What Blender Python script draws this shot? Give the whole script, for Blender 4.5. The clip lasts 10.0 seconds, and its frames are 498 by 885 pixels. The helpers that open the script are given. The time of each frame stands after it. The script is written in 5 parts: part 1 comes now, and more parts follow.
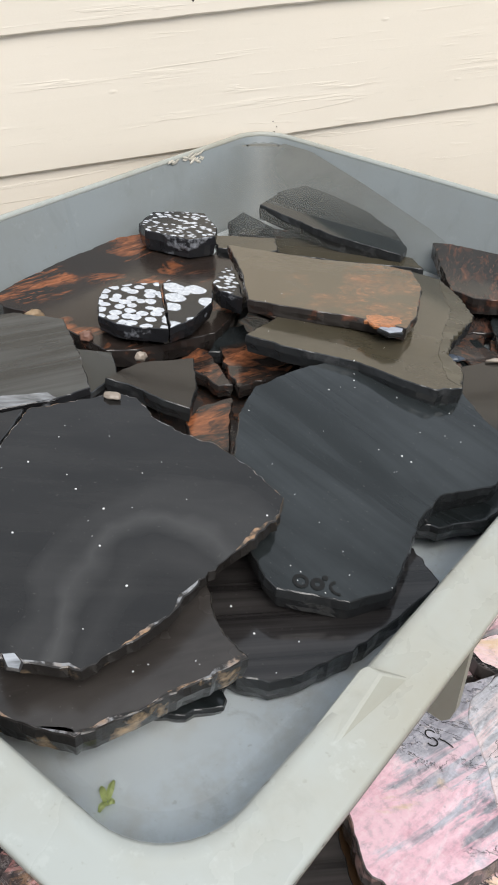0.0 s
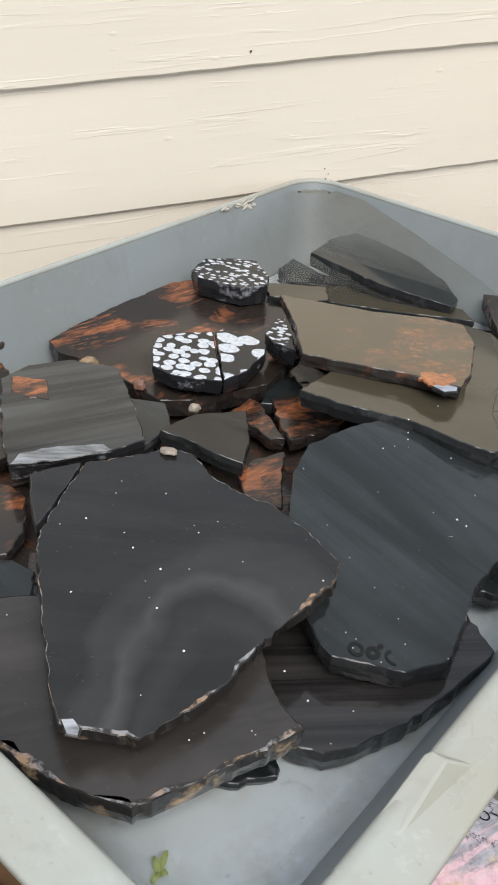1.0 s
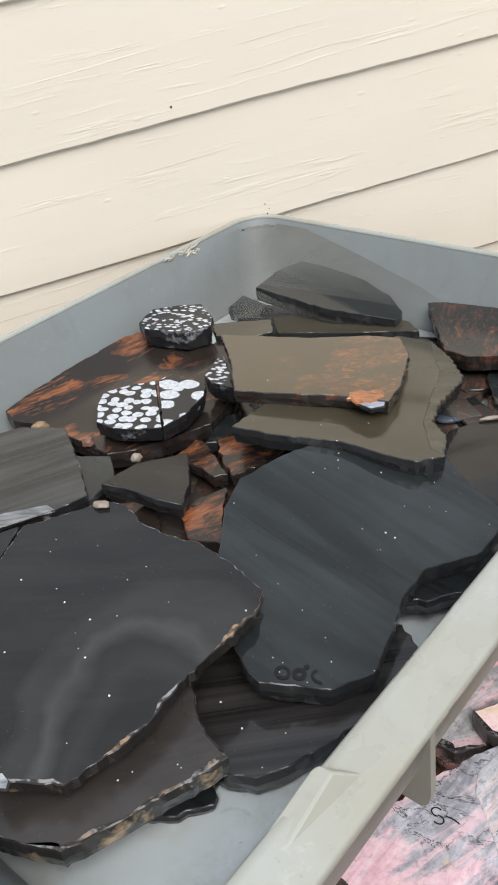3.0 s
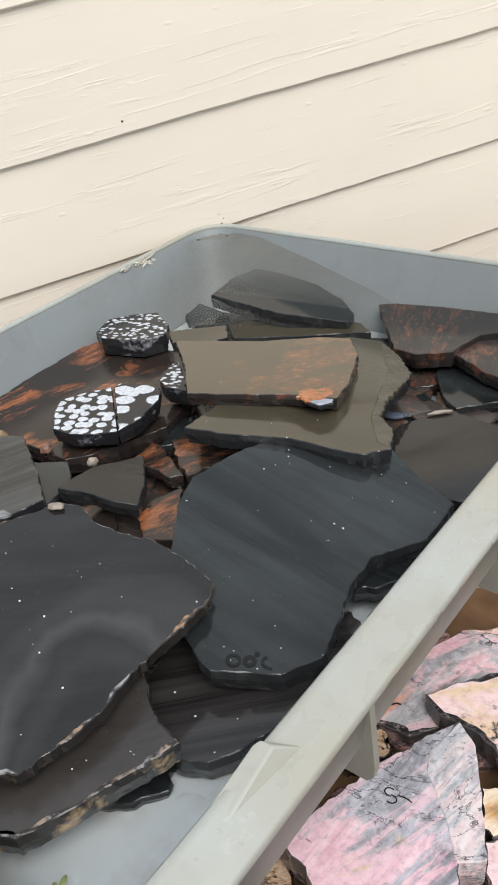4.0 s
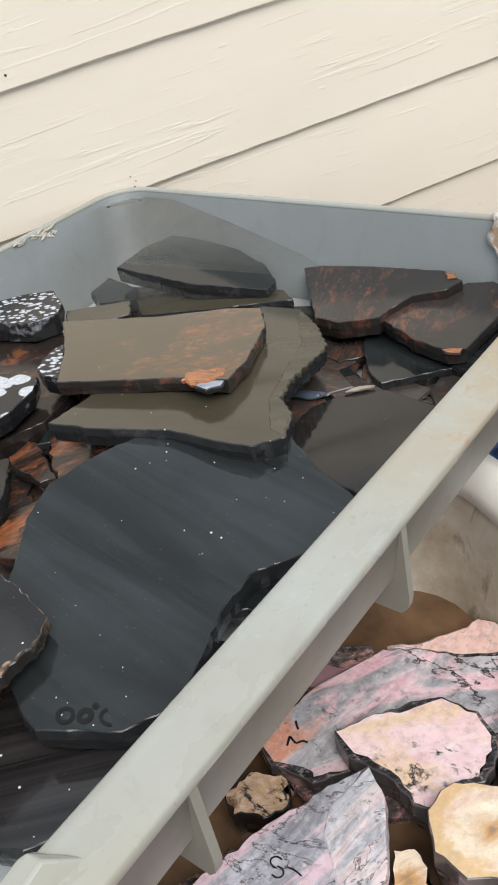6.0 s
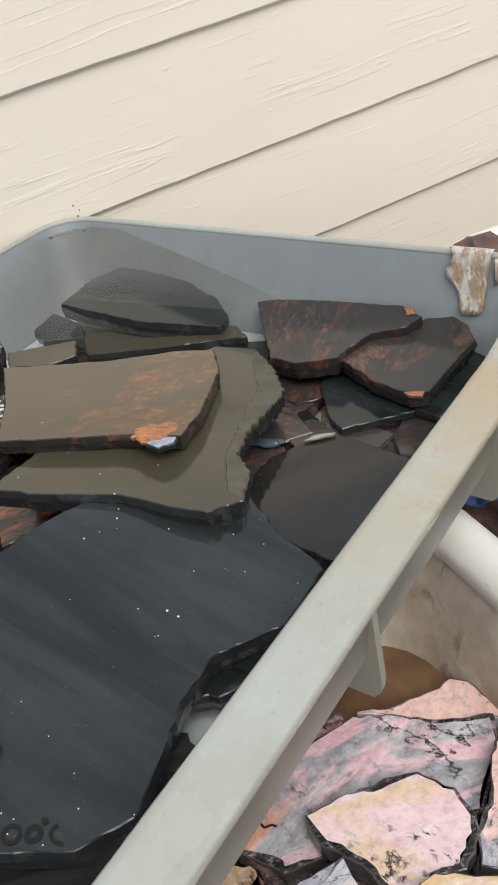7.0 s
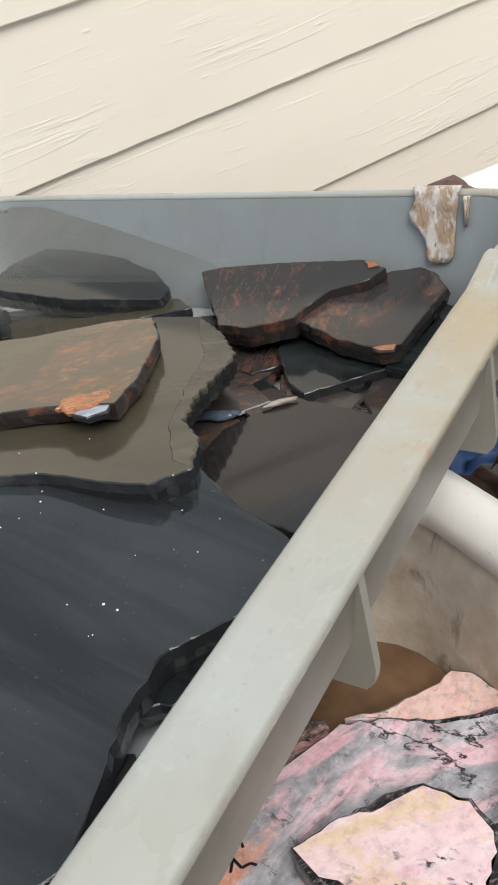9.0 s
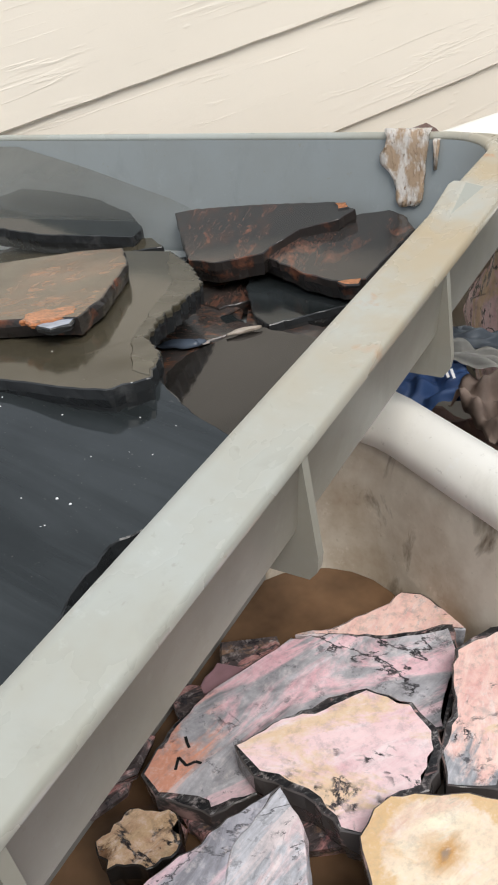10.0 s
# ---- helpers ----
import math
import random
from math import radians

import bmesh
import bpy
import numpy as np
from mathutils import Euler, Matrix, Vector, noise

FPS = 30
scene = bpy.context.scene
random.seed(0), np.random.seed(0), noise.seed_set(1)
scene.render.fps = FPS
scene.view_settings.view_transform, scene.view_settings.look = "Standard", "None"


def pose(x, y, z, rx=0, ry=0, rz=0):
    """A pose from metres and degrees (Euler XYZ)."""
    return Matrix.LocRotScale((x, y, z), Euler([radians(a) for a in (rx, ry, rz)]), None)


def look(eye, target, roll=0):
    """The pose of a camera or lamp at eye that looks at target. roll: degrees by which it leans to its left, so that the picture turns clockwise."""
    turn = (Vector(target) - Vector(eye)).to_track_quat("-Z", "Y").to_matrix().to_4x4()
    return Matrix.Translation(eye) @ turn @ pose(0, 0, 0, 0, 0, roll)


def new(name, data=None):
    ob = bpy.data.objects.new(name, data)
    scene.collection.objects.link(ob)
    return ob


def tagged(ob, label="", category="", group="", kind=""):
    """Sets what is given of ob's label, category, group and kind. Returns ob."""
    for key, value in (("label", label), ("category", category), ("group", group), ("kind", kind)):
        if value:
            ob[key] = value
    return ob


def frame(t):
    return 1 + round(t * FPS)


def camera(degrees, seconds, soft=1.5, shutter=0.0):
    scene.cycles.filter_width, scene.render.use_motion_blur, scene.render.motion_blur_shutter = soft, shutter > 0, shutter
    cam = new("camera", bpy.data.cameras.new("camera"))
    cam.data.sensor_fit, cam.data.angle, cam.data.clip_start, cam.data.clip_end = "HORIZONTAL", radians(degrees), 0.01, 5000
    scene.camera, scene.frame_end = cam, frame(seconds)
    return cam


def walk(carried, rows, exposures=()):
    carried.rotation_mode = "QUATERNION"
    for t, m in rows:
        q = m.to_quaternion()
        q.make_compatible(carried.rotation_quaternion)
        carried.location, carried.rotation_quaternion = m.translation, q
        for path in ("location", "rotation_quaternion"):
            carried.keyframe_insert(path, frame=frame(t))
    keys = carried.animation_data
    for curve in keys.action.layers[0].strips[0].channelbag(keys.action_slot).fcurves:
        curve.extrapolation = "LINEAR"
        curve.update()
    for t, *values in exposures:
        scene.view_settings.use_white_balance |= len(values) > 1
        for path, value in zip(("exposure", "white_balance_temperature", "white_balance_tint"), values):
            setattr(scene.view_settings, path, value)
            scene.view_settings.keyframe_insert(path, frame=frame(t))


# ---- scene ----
cam = camera(31.96, 10.0, soft=1.9)
PATH = [
    (0, (0.0155, 0.0534, 0.6659), (-0.4600, 0.7014, 0.0709), 3.48),
    (0.5, (-0.0041, 0.0409, 0.6785), (-0.4955, 0.6886, 0.0962), 4.96),
    (1, (-0.0132, 0.0511, 0.6882), (-0.5239, 0.6903, 0.1131), 3.75),
    (1.5, (0.0008, 0.0601, 0.6988), (-0.5393, 0.6849, 0.1349), 0.96),
    (2, (0.0164, 0.0744, 0.6982), (-0.5454, 0.6866, 0.1418), -1.40),
    (2.5, (0.0518, 0.0945, 0.7009), (-0.5165, 0.7060, 0.1503), -3.59),
    (3, (0.0836, 0.1075, 0.7109), (-0.4857, 0.7201, 0.1627), -6.63),
    (4.5, (0.1242, 0.0939, 0.6942), (-0.4286, 0.7477, 0.1775), -6.80),
    (5, (0.1107, 0.0691, 0.6735), (-0.4215, 0.7525, 0.1739), -3.61),
    (5.5, (0.1442, 0.1438, 0.6437), (-0.4349, 0.7848, 0.1400), -7.92),
    (5.8, (0.1454, 0.2241, 0.6292), (-0.4409, 0.8372, 0.0998), -10.62),
    (6, (0.1355, 0.2607, 0.6293), (-0.4284, 0.8729, 0.0750), -11.30),
    (6.2, (0.1213, 0.2756, 0.6369), (-0.4154, 0.8966, 0.0658), -10.45),
    (7.3, (0.1027, 0.3276, 0.6494), (-0.4158, 0.9832, 0.1004), -10.95),
    (7.5, (0.1027, 0.3365, 0.6736), (-0.4148, 1.0159, 0.1534), -10.23),
    (8, (0.1140, 0.2917, 0.6487), (-0.3898, 1.0083, 0.1662), -9.33),
    (8.3, (0.1018, 0.2812, 0.6730), (-0.3942, 0.9880, 0.1685), -9.93),
    (8.5, (0.0365, 0.2879, 0.6434), (-0.4565, 0.9900, 0.1294), -6.61),
    (8.7, (0.0548, 0.3501, 0.5658), (-0.4555, 1.0452, 0.0594), -11.03),
    (9, (0.0636, 0.3581, 0.5440), (-0.4298, 1.0411, 0.0055), -12.77),
    (9.2, (0.0808, 0.3560, 0.5277), (-0.4124, 1.0440, -0.0046), -13.05),
    (9.5, (0.1088, 0.3547, 0.5233), (-0.4017, 1.0213, -0.0198), -14.68),
    (10, (0.0875, 0.3328, 0.5073), (-0.3859, 1.0194, -0.0446), -10.27),
]
walk(cam, [(t, look(eye, target, roll)) for t, eye, target, roll in PATH], [(0.0, 0.09), (0.5, 0.06), (4.5, 0.06), (6.0, 0.02), (7.5, -0.08), (8.5, 0.02), (10.0, 0.03)])

# ---- world and light ----
SUN_ELEV, SUN_TURN = 53.0, 122.0
world = bpy.data.worlds.new("sky")
scene.world = world
world.use_nodes = True
wn = world.node_tree.nodes
sky = wn.new("ShaderNodeTexSky")
sky.sky_type = 'NISHITA'
sky.sun_disc = False
sky.sun_elevation = radians(SUN_ELEV)
sky.sun_rotation = radians(SUN_TURN)
sky.air_density = 1.0
sky.dust_density = 1.5
sky.ozone_density = 1.0
wn["Background"].inputs["Strength"].default_value = 0.15
# a high pale cloud cover over most of the blue
cloud = wn.new("ShaderNodeMix")
cloud.data_type = 'RGBA'
cloud.inputs[0].default_value = 0.8
cloud.inputs[7].default_value = (5.0, 5.4, 5.8, 1)
world.node_tree.links.new(sky.outputs[0], cloud.inputs[6])
world.node_tree.links.new(cloud.outputs[2], wn["Background"].inputs["Color"])
sun = new("sun", bpy.data.lights.new("sun", 'SUN'))
sun.data.energy, sun.data.angle, sun.data.color = 2.6, radians(40), (0.985, 0.955, 0.905)
sun_way = Vector((math.sin(radians(SUN_TURN)) * math.cos(radians(SUN_ELEV)), math.cos(radians(SUN_TURN)) * math.cos(radians(SUN_ELEV)), math.sin(radians(SUN_ELEV))))
sun.matrix_world = look(sun_way * 10, (0, 0, 0))


# ---- materials ----
class Mat:
    """A node material with a few short helpers."""

    def __init__(self, name, rough=0.5, metal=0.0, ior=1.5):
        self.m = bpy.data.materials.new(name)
        self.m.use_nodes = True
        self.t = self.m.node_tree
        self.b = self.t.nodes["Principled BSDF"]
        self.b.inputs["Roughness"].default_value = rough
        self.b.inputs["Metallic"].default_value = metal
        self.b.inputs["IOR"].default_value = ior
        self.tc = self.t.nodes.new("ShaderNodeTexCoord")

    def link(self, a, b):
        self.t.links.new(a, b)

    def coords(self, scale=(1, 1, 1), turn=(0, 0, 0), random_shift=True):
        source = self.tc.outputs["Object"]
        if any(turn):
            spin = self.t.nodes.new("ShaderNodeMapping")
            spin.inputs["Rotation"].default_value = [radians(-a) for a in turn]
            self.link(source, spin.inputs["Vector"])
            source = spin.outputs[0]
        mp = self.t.nodes.new("ShaderNodeMapping")
        mp.inputs["Scale"].default_value = scale
        self.link(source, mp.inputs["Vector"])
        if random_shift:
            info = self.t.nodes.new("ShaderNodeObjectInfo")
            mul = self.t.nodes.new("ShaderNodeMath")
            mul.operation = 'MULTIPLY'
            mul.inputs[1].default_value = 37.0
            self.link(info.outputs["Random"], mul.inputs[0])
            self.link(mul.outputs[0], mp.inputs["Location"])
        return mp.outputs[0]

    def noise(self, vec, scale, detail=4.0, rough=0.55, distort=0.0):
        n = self.t.nodes.new("ShaderNodeTexNoise")
        n.inputs["Scale"].default_value = scale
        n.inputs["Detail"].default_value = detail
        n.inputs["Roughness"].default_value = rough
        n.inputs["Distortion"].default_value = distort
        self.link(vec, n.inputs["Vector"])
        return n.outputs[0]

    def voronoi(self, vec, scale, feature='F1', jitter=1.0):
        n = self.t.nodes.new("ShaderNodeTexVoronoi")
        n.feature = feature
        n.inputs["Scale"].default_value = scale
        n.inputs["Randomness"].default_value = jitter
        self.link(vec, n.inputs["Vector"])
        return n.outputs["Distance"]

    def ramp(self, fac, *stops):
        r = self.t.nodes.new("ShaderNodeValToRGB")
        e = r.color_ramp.elements
        while len(e) < len(stops):
            e.new(0.5)
        for el, (p, c) in zip(e, stops):
            el.position = p
            el.color = (*c, 1) if isinstance(c, tuple) else (c, c, c, 1)
        self.link(fac, r.inputs[0])
        return r.outputs[0]

    def mix(self, fac, a, b, how='MIX'):
        n = self.t.nodes.new("ShaderNodeMix")
        n.data_type, n.blend_type = 'RGBA', how
        for value, slot in ((fac, 0), (a, 6), (b, 7)):
            if isinstance(value, tuple):
                n.inputs[slot].default_value = (*value, 1)
            elif isinstance(value, (int, float)):
                n.inputs[slot].default_value = value
            else:
                self.link(value, n.inputs[slot])
        return n.outputs[2]

    def math(self, op, a, b=0.0):
        n = self.t.nodes.new("ShaderNodeMath")
        n.operation = op
        for value, slot in ((a, 0), (b, 1)):
            if isinstance(value, (int, float)):
                n.inputs[slot].default_value = value
            else:
                self.link(value, n.inputs[slot])
        return n.outputs[0]

    def color(self, out):
        self.link(out, self.b.inputs["Base Color"])
        return self

    def rough(self, out):
        self.link(out, self.b.inputs["Roughness"])
        return self

    def bump(self, out, strength, distance):
        n = self.t.nodes.new("ShaderNodeBump")
        n.inputs["Strength"].default_value = strength
        n.inputs["Distance"].default_value = distance
        self.link(out, n.inputs["Height"])
        if self.b.inputs["Normal"].is_linked:
            self.link(self.b.inputs["Normal"].links[0].from_socket, n.inputs["Normal"])
        self.link(n.outputs[0], self.b.inputs["Normal"])
        return self


def make_siding():
    k = Mat("cream_siding_paint", 0.55)
    long = k.noise(k.coords((1.5, 30, 30)), 3.0, 6, 0.6, 0.5)
    blotch = k.noise(k.coords((1, 2, 2)), 3.0, 3)
    base = k.mix(k.ramp(blotch, (0.3, 0.0), (0.75, 1.0)), (0.84, 0.755, 0.645), (0.80, 0.72, 0.61))
    grime = k.ramp(k.noise(k.coords((5, 40, 40)), 5.0, 3, 0.6), (0.66, 0.0), (0.74, 1.0))
    k.color(k.mix(k.math('MULTIPLY', grime, 0.10), base, (0.5, 0.45, 0.37)))
    crack = k.ramp(k.noise(k.coords((0.35, 8, 8)), 4.0, 5, 0.48, 0.2), (0.47, 0.0), (0.5, 1.0), (0.508, 0.0))
    mask = k.ramp(k.noise(k.coords((1.4, 6, 6)), 5.0, 2), (0.45, 0.05), (0.6, 1.0))
    k.bump(k.mix(1.0, crack, mask, 'MULTIPLY'), 0.4, 0.0012)
    k.bump(long, 0.2, 0.0018)
    bead = k.ramp(k.voronoi(k.coords((12, 30, 30)), 1.2), (0.0, 1.0), (0.10, 0.0))
    k.bump(bead, 0.4, 0.0015)
    k.bump(k.noise(k.coords((30, 60, 60)), 8.0, 2), 0.06, 0.001)
    return k.m


def make_plastic(name, tone, stain, amount, size=9.0, smear=0.25, rough=0.42, wet=0.0, rust=None):
    k = Mat(name, rough)
    v = k.coords((1, 1, 1), random_shift=False)
    n = k.noise(v, size, 6, 0.62)
    fine = k.noise(v, 190.0, 3)
    smudge = k.noise(k.coords((1, 1, 0.35), random_shift=False), 34.0, 5, 0.65, 0.6)
    base = k.mix(k.math('MULTIPLY', k.ramp(n, (0.44, 0.0), (0.66, 1.0)), amount), tone, stain)
    base = k.mix(k.math('MULTIPLY', k.ramp(smudge, (0.57, 0.0), (0.72, 1.0)), smear), base, tuple(c * 0.45 for c in stain))
    base = k.mix(k.math('MULTIPLY', k.ramp(fine, (0.66, 0.0), (0.74, 1.0)), 0.25), base, (0.2, 0.17, 0.12))
    scuff = k.noise(k.coords((1, 1, 1), random_shift=False), 60.0, 5, 0.7)
    base = k.mix(k.math('MULTIPLY', k.ramp(scuff, (0.6, 0.0), (0.68, 1.0)), 0.25), base, tuple(min(0.9, c * 1.3) for c in tone))
    if rust:
        # tan water stains over one stretch of the rim, with a few rusty spots
        sep = k.t.nodes.new("ShaderNodeSeparateXYZ")
        k.link(v, sep.inputs[0])
        here = k.mix(1.0, k.ramp(sep.outputs[1], (rust[0], 0.0), (rust[1], 1.0)), k.ramp(k.math('ADD', sep.outputs[0], 1.0), (0.80, 0.0), (0.86, 1.0)), 'MULTIPLY')
        spread = k.ramp(k.noise(v, 13.0, 5, 0.65), (0.36, 0.3), (0.60, 1.0))
        base = k.mix(k.mix(1.0, here, spread, 'MULTIPLY'), base, (0.42, 0.335, 0.215))
        spot = k.ramp(k.noise(v, 24.0, 4, 0.6), (0.62, 0.0), (0.70, 0.8))
        base = k.mix(k.mix(1.0, here, spot, 'MULTIPLY'), base, (0.46, 0.22, 0.09))
    k.color(base)
    dry = k.ramp(n, (0.35, rough * 0.8), (0.65, rough * 1.2))
    if wet:
        film = k.ramp(k.noise(k.coords((1, 0.6, 1), random_shift=False), 15.0, 5, 0.55), (0.53, 0.0), (0.545, 1.0))
        dry = k.mix(k.math('MULTIPLY', film, wet), dry, (0.07, 0.07, 0.07))
    k.rough(dry)
    k.bump(fine, 0.05, 0.001)
    return k.m


def make_glass_rock(name, dark, light, stretch=(2, 14, 2), turn=30, amount=1.0, rough=0.10, arcs=None):
    """Sawn volcanic glass: flow bands along one way, clouds, a wet film of uneven gloss and faint saw marks."""
    k = Mat(name, rough, ior=1.5)
    band = k.noise(k.coords(stretch, (0, 0, turn)), 4.0, 5, 0.55, 0.5)
    hair = k.noise(k.coords((stretch[0] * 1.5, stretch[1] * 5, stretch[2]), (0, 0, turn)), 5.0, 4, 0.6, 0.3)
    cloud = k.noise(k.coords(), 11.0, 5, 0.6)
    base = k.mix(k.math('MULTIPLY', k.ramp(band, (0.40, 0.0), (0.66, 1.0)), amount), dark, light)
    base = k.mix(k.math('MULTIPLY', k.ramp(hair, (0.52, 0.0), (0.66, 1.0)), 0.35 * amount), base, light)
    base = k.mix(k.math('MULTIPLY', k.ramp(cloud, (0.4, 0.0), (0.8, 1.0)), 0.5), base, tuple(c * 0.55 for c in dark))
    if arcs:
        # smoky sheen rings round a point of the slab
        (cx, cy), (lx, ly), tone, turned = arcs
        place = k.t.nodes.new("ShaderNodeMapping")
        place.vector_type = 'TEXTURE'
        place.inputs["Location"].default_value = (cx, cy, 0)
        place.inputs["Rotation"].default_value = (0, 0, radians(turned))
        place.inputs["Scale"].default_value = (lx, ly, 1000)
        k.link(k.tc.outputs["Object"], place.inputs["Vector"])
        far = k.t.nodes.new("ShaderNodeVectorMath")
        far.operation = 'LENGTH'
        k.link(place.outputs[0], far.inputs[0])
        wobble = k.noise(k.coords((1, 1, 1)), 9.0, 3)
        d = k.math('ADD', far.outputs["Value"], k.math('MULTIPLY', k.math('SUBTRACT', wobble, 0.5), 0.75))
        ringed = k.ramp(d, (0.25, 0.0), (0.42, 0.22), (0.52, 0.08), (0.67, 0.8), (0.76, 0.3), (0.88, 0.32), (1.05, 0.0))
        base = k.mix(k.mix(1.0, ringed, k.ramp(cloud, (0.3, 0.45), (0.6, 1.0)), 'MULTIPLY'), base, tone)
    speck = k.ramp(k.noise(k.coords(), 420.0, 2), (0.70, 0.0), (0.76, 1.0))
    base = k.mix(k.math('MULTIPLY', speck, 0.35), base, (0.16, 0.15, 0.14))
    k.color(base)
    film = k.noise(k.coords(), 14.0, 4, 0.6)
    k.rough(k.ramp(film, (0.35, rough * 0.5), (0.7, rough * 1.6)))
    k.bump(k.noise(k.coords(), 7.0, 2), 0.10, 0.004)
    k.bump(k.noise(k.coords((2, 90, 2), (0, 0, turn + 35)), 6.0, 3), 0.03, 0.0006)
    return k.m


def make_broken_edge(name, dark, pale, amount, size=34.0):
    k = Mat(name, 0.2, ior=1.5)
    n = k.noise(k.coords((1, 1, 1.2)), size, 6, 0.62)
    k.color(k.mix(k.math('MULTIPLY', k.ramp(n, (0.56, 0.0), (0.66, 1.0)), amount), dark, pale))
    k.bump(k.voronoi(k.coords((1, 1, 0.8)), 60.0), 0.3, 0.002)
    k.bump(n, 0.25, 0.002)
    return k.m


def make_mahogany(name, black, red, low, high, stretch=(3, 12, 3), turn=20, scale=5.0, patch=10.0, spread=(0.36, 0.54), bias=None):
    k = Mat(name, 0.16, ior=1.5)
    n = k.noise(k.coords(stretch, (0, 0, turn)), scale, 8, 0.68, 1.1)
    big = k.noise(k.coords((0.8, 1.2, 1), (0, 0, turn)), patch, 4, 0.6, 0.6)
    if bias:
        # the red gathers towards one end of the slab
        sep = k.t.nodes.new("ShaderNodeSeparateXYZ")
        k.link(k.tc.outputs["Object"], sep.inputs[0])
        big = k.math('ADD', big, k.math('ADD', k.math('MULTIPLY', sep.outputs[0], bias[0]), k.math('MULTIPLY', sep.outputs[1], bias[1])))
    swirl = k.ramp(n, (low, 0.0), (high, 1.0))
    where = k.ramp(big, (spread[0], 0.0), (spread[1], 1.0))
    fine = k.noise(k.coords((stretch[0] * 1.4, stretch[1] * 1.6, 2), (0, 0, turn)), scale * 5, 6, 0.7, 0.8)
    tint = k.mix(k.ramp(fine, (0.34, 0.0), (0.66, 1.0)), tuple(c * 0.38 for c in red), red)
    base = k.mix(k.mix(1.0, swirl, where, 'MULTIPLY'), black, tint)
    threads = k.ramp(fine, (0.57, 0.0), (0.64, 1.0))
    base = k.mix(k.math('MULTIPLY', k.mix(1.0, threads, where, 'MULTIPLY'), 0.55), base, red)
    dark = k.ramp(k.noise(k.coords(stretch, (0, 0, turn + 14)), scale * 2.4, 6, 0.7, 1.0), (0.54, 0.0), (0.60, 1.0))
    k.color(k.mix(k.math('MULTIPLY', dark, 0.75), base, black))
    k.rough(k.ramp(k.noise(k.coords(), 16.0, 4), (0.35, 0.08), (0.7, 0.26)))
    k.bump(n, 0.12, 0.001)
    k.bump(k.noise(k.coords(), 8.0, 2), 0.10, 0.004)
    return k.m


def make_snowflake(name, scale, low, high, squash=(1, 1.5, 1), jitter=0.5):
    k = Mat(name, 0.25, ior=1.5)
    v = k.coords(squash, (0, 0, 20))
    wob = k.t.nodes.new("ShaderNodeMix")
    wob.data_type = 'VECTOR'
    wob.inputs[0].default_value = 0.007
    nz = k.t.nodes.new("ShaderNodeTexNoise")
    nz.inputs["Scale"].default_value = 60.0
    k.link(v, nz.inputs["Vector"])
    k.link(v, wob.inputs[4])
    k.link(nz.outputs["Color"], wob.inputs[5])
    d = k.voronoi(wob.outputs[1], scale, jitter=jitter)
    grain = k.noise(k.coords(), 260.0, 3)
    spot = k.mix(k.ramp(grain, (0.3, 0.0), (0.75, 1.0)), (0.42, 0.45, 0.5), (0.74, 0.76, 0.8))
    k.color(k.mix(k.ramp(d, (low, 1.0), (high, 0.0)), (0.012, 0.012, 0.014), spot))
    k.bump(grain, 0.06, 0.001)
    return k.m


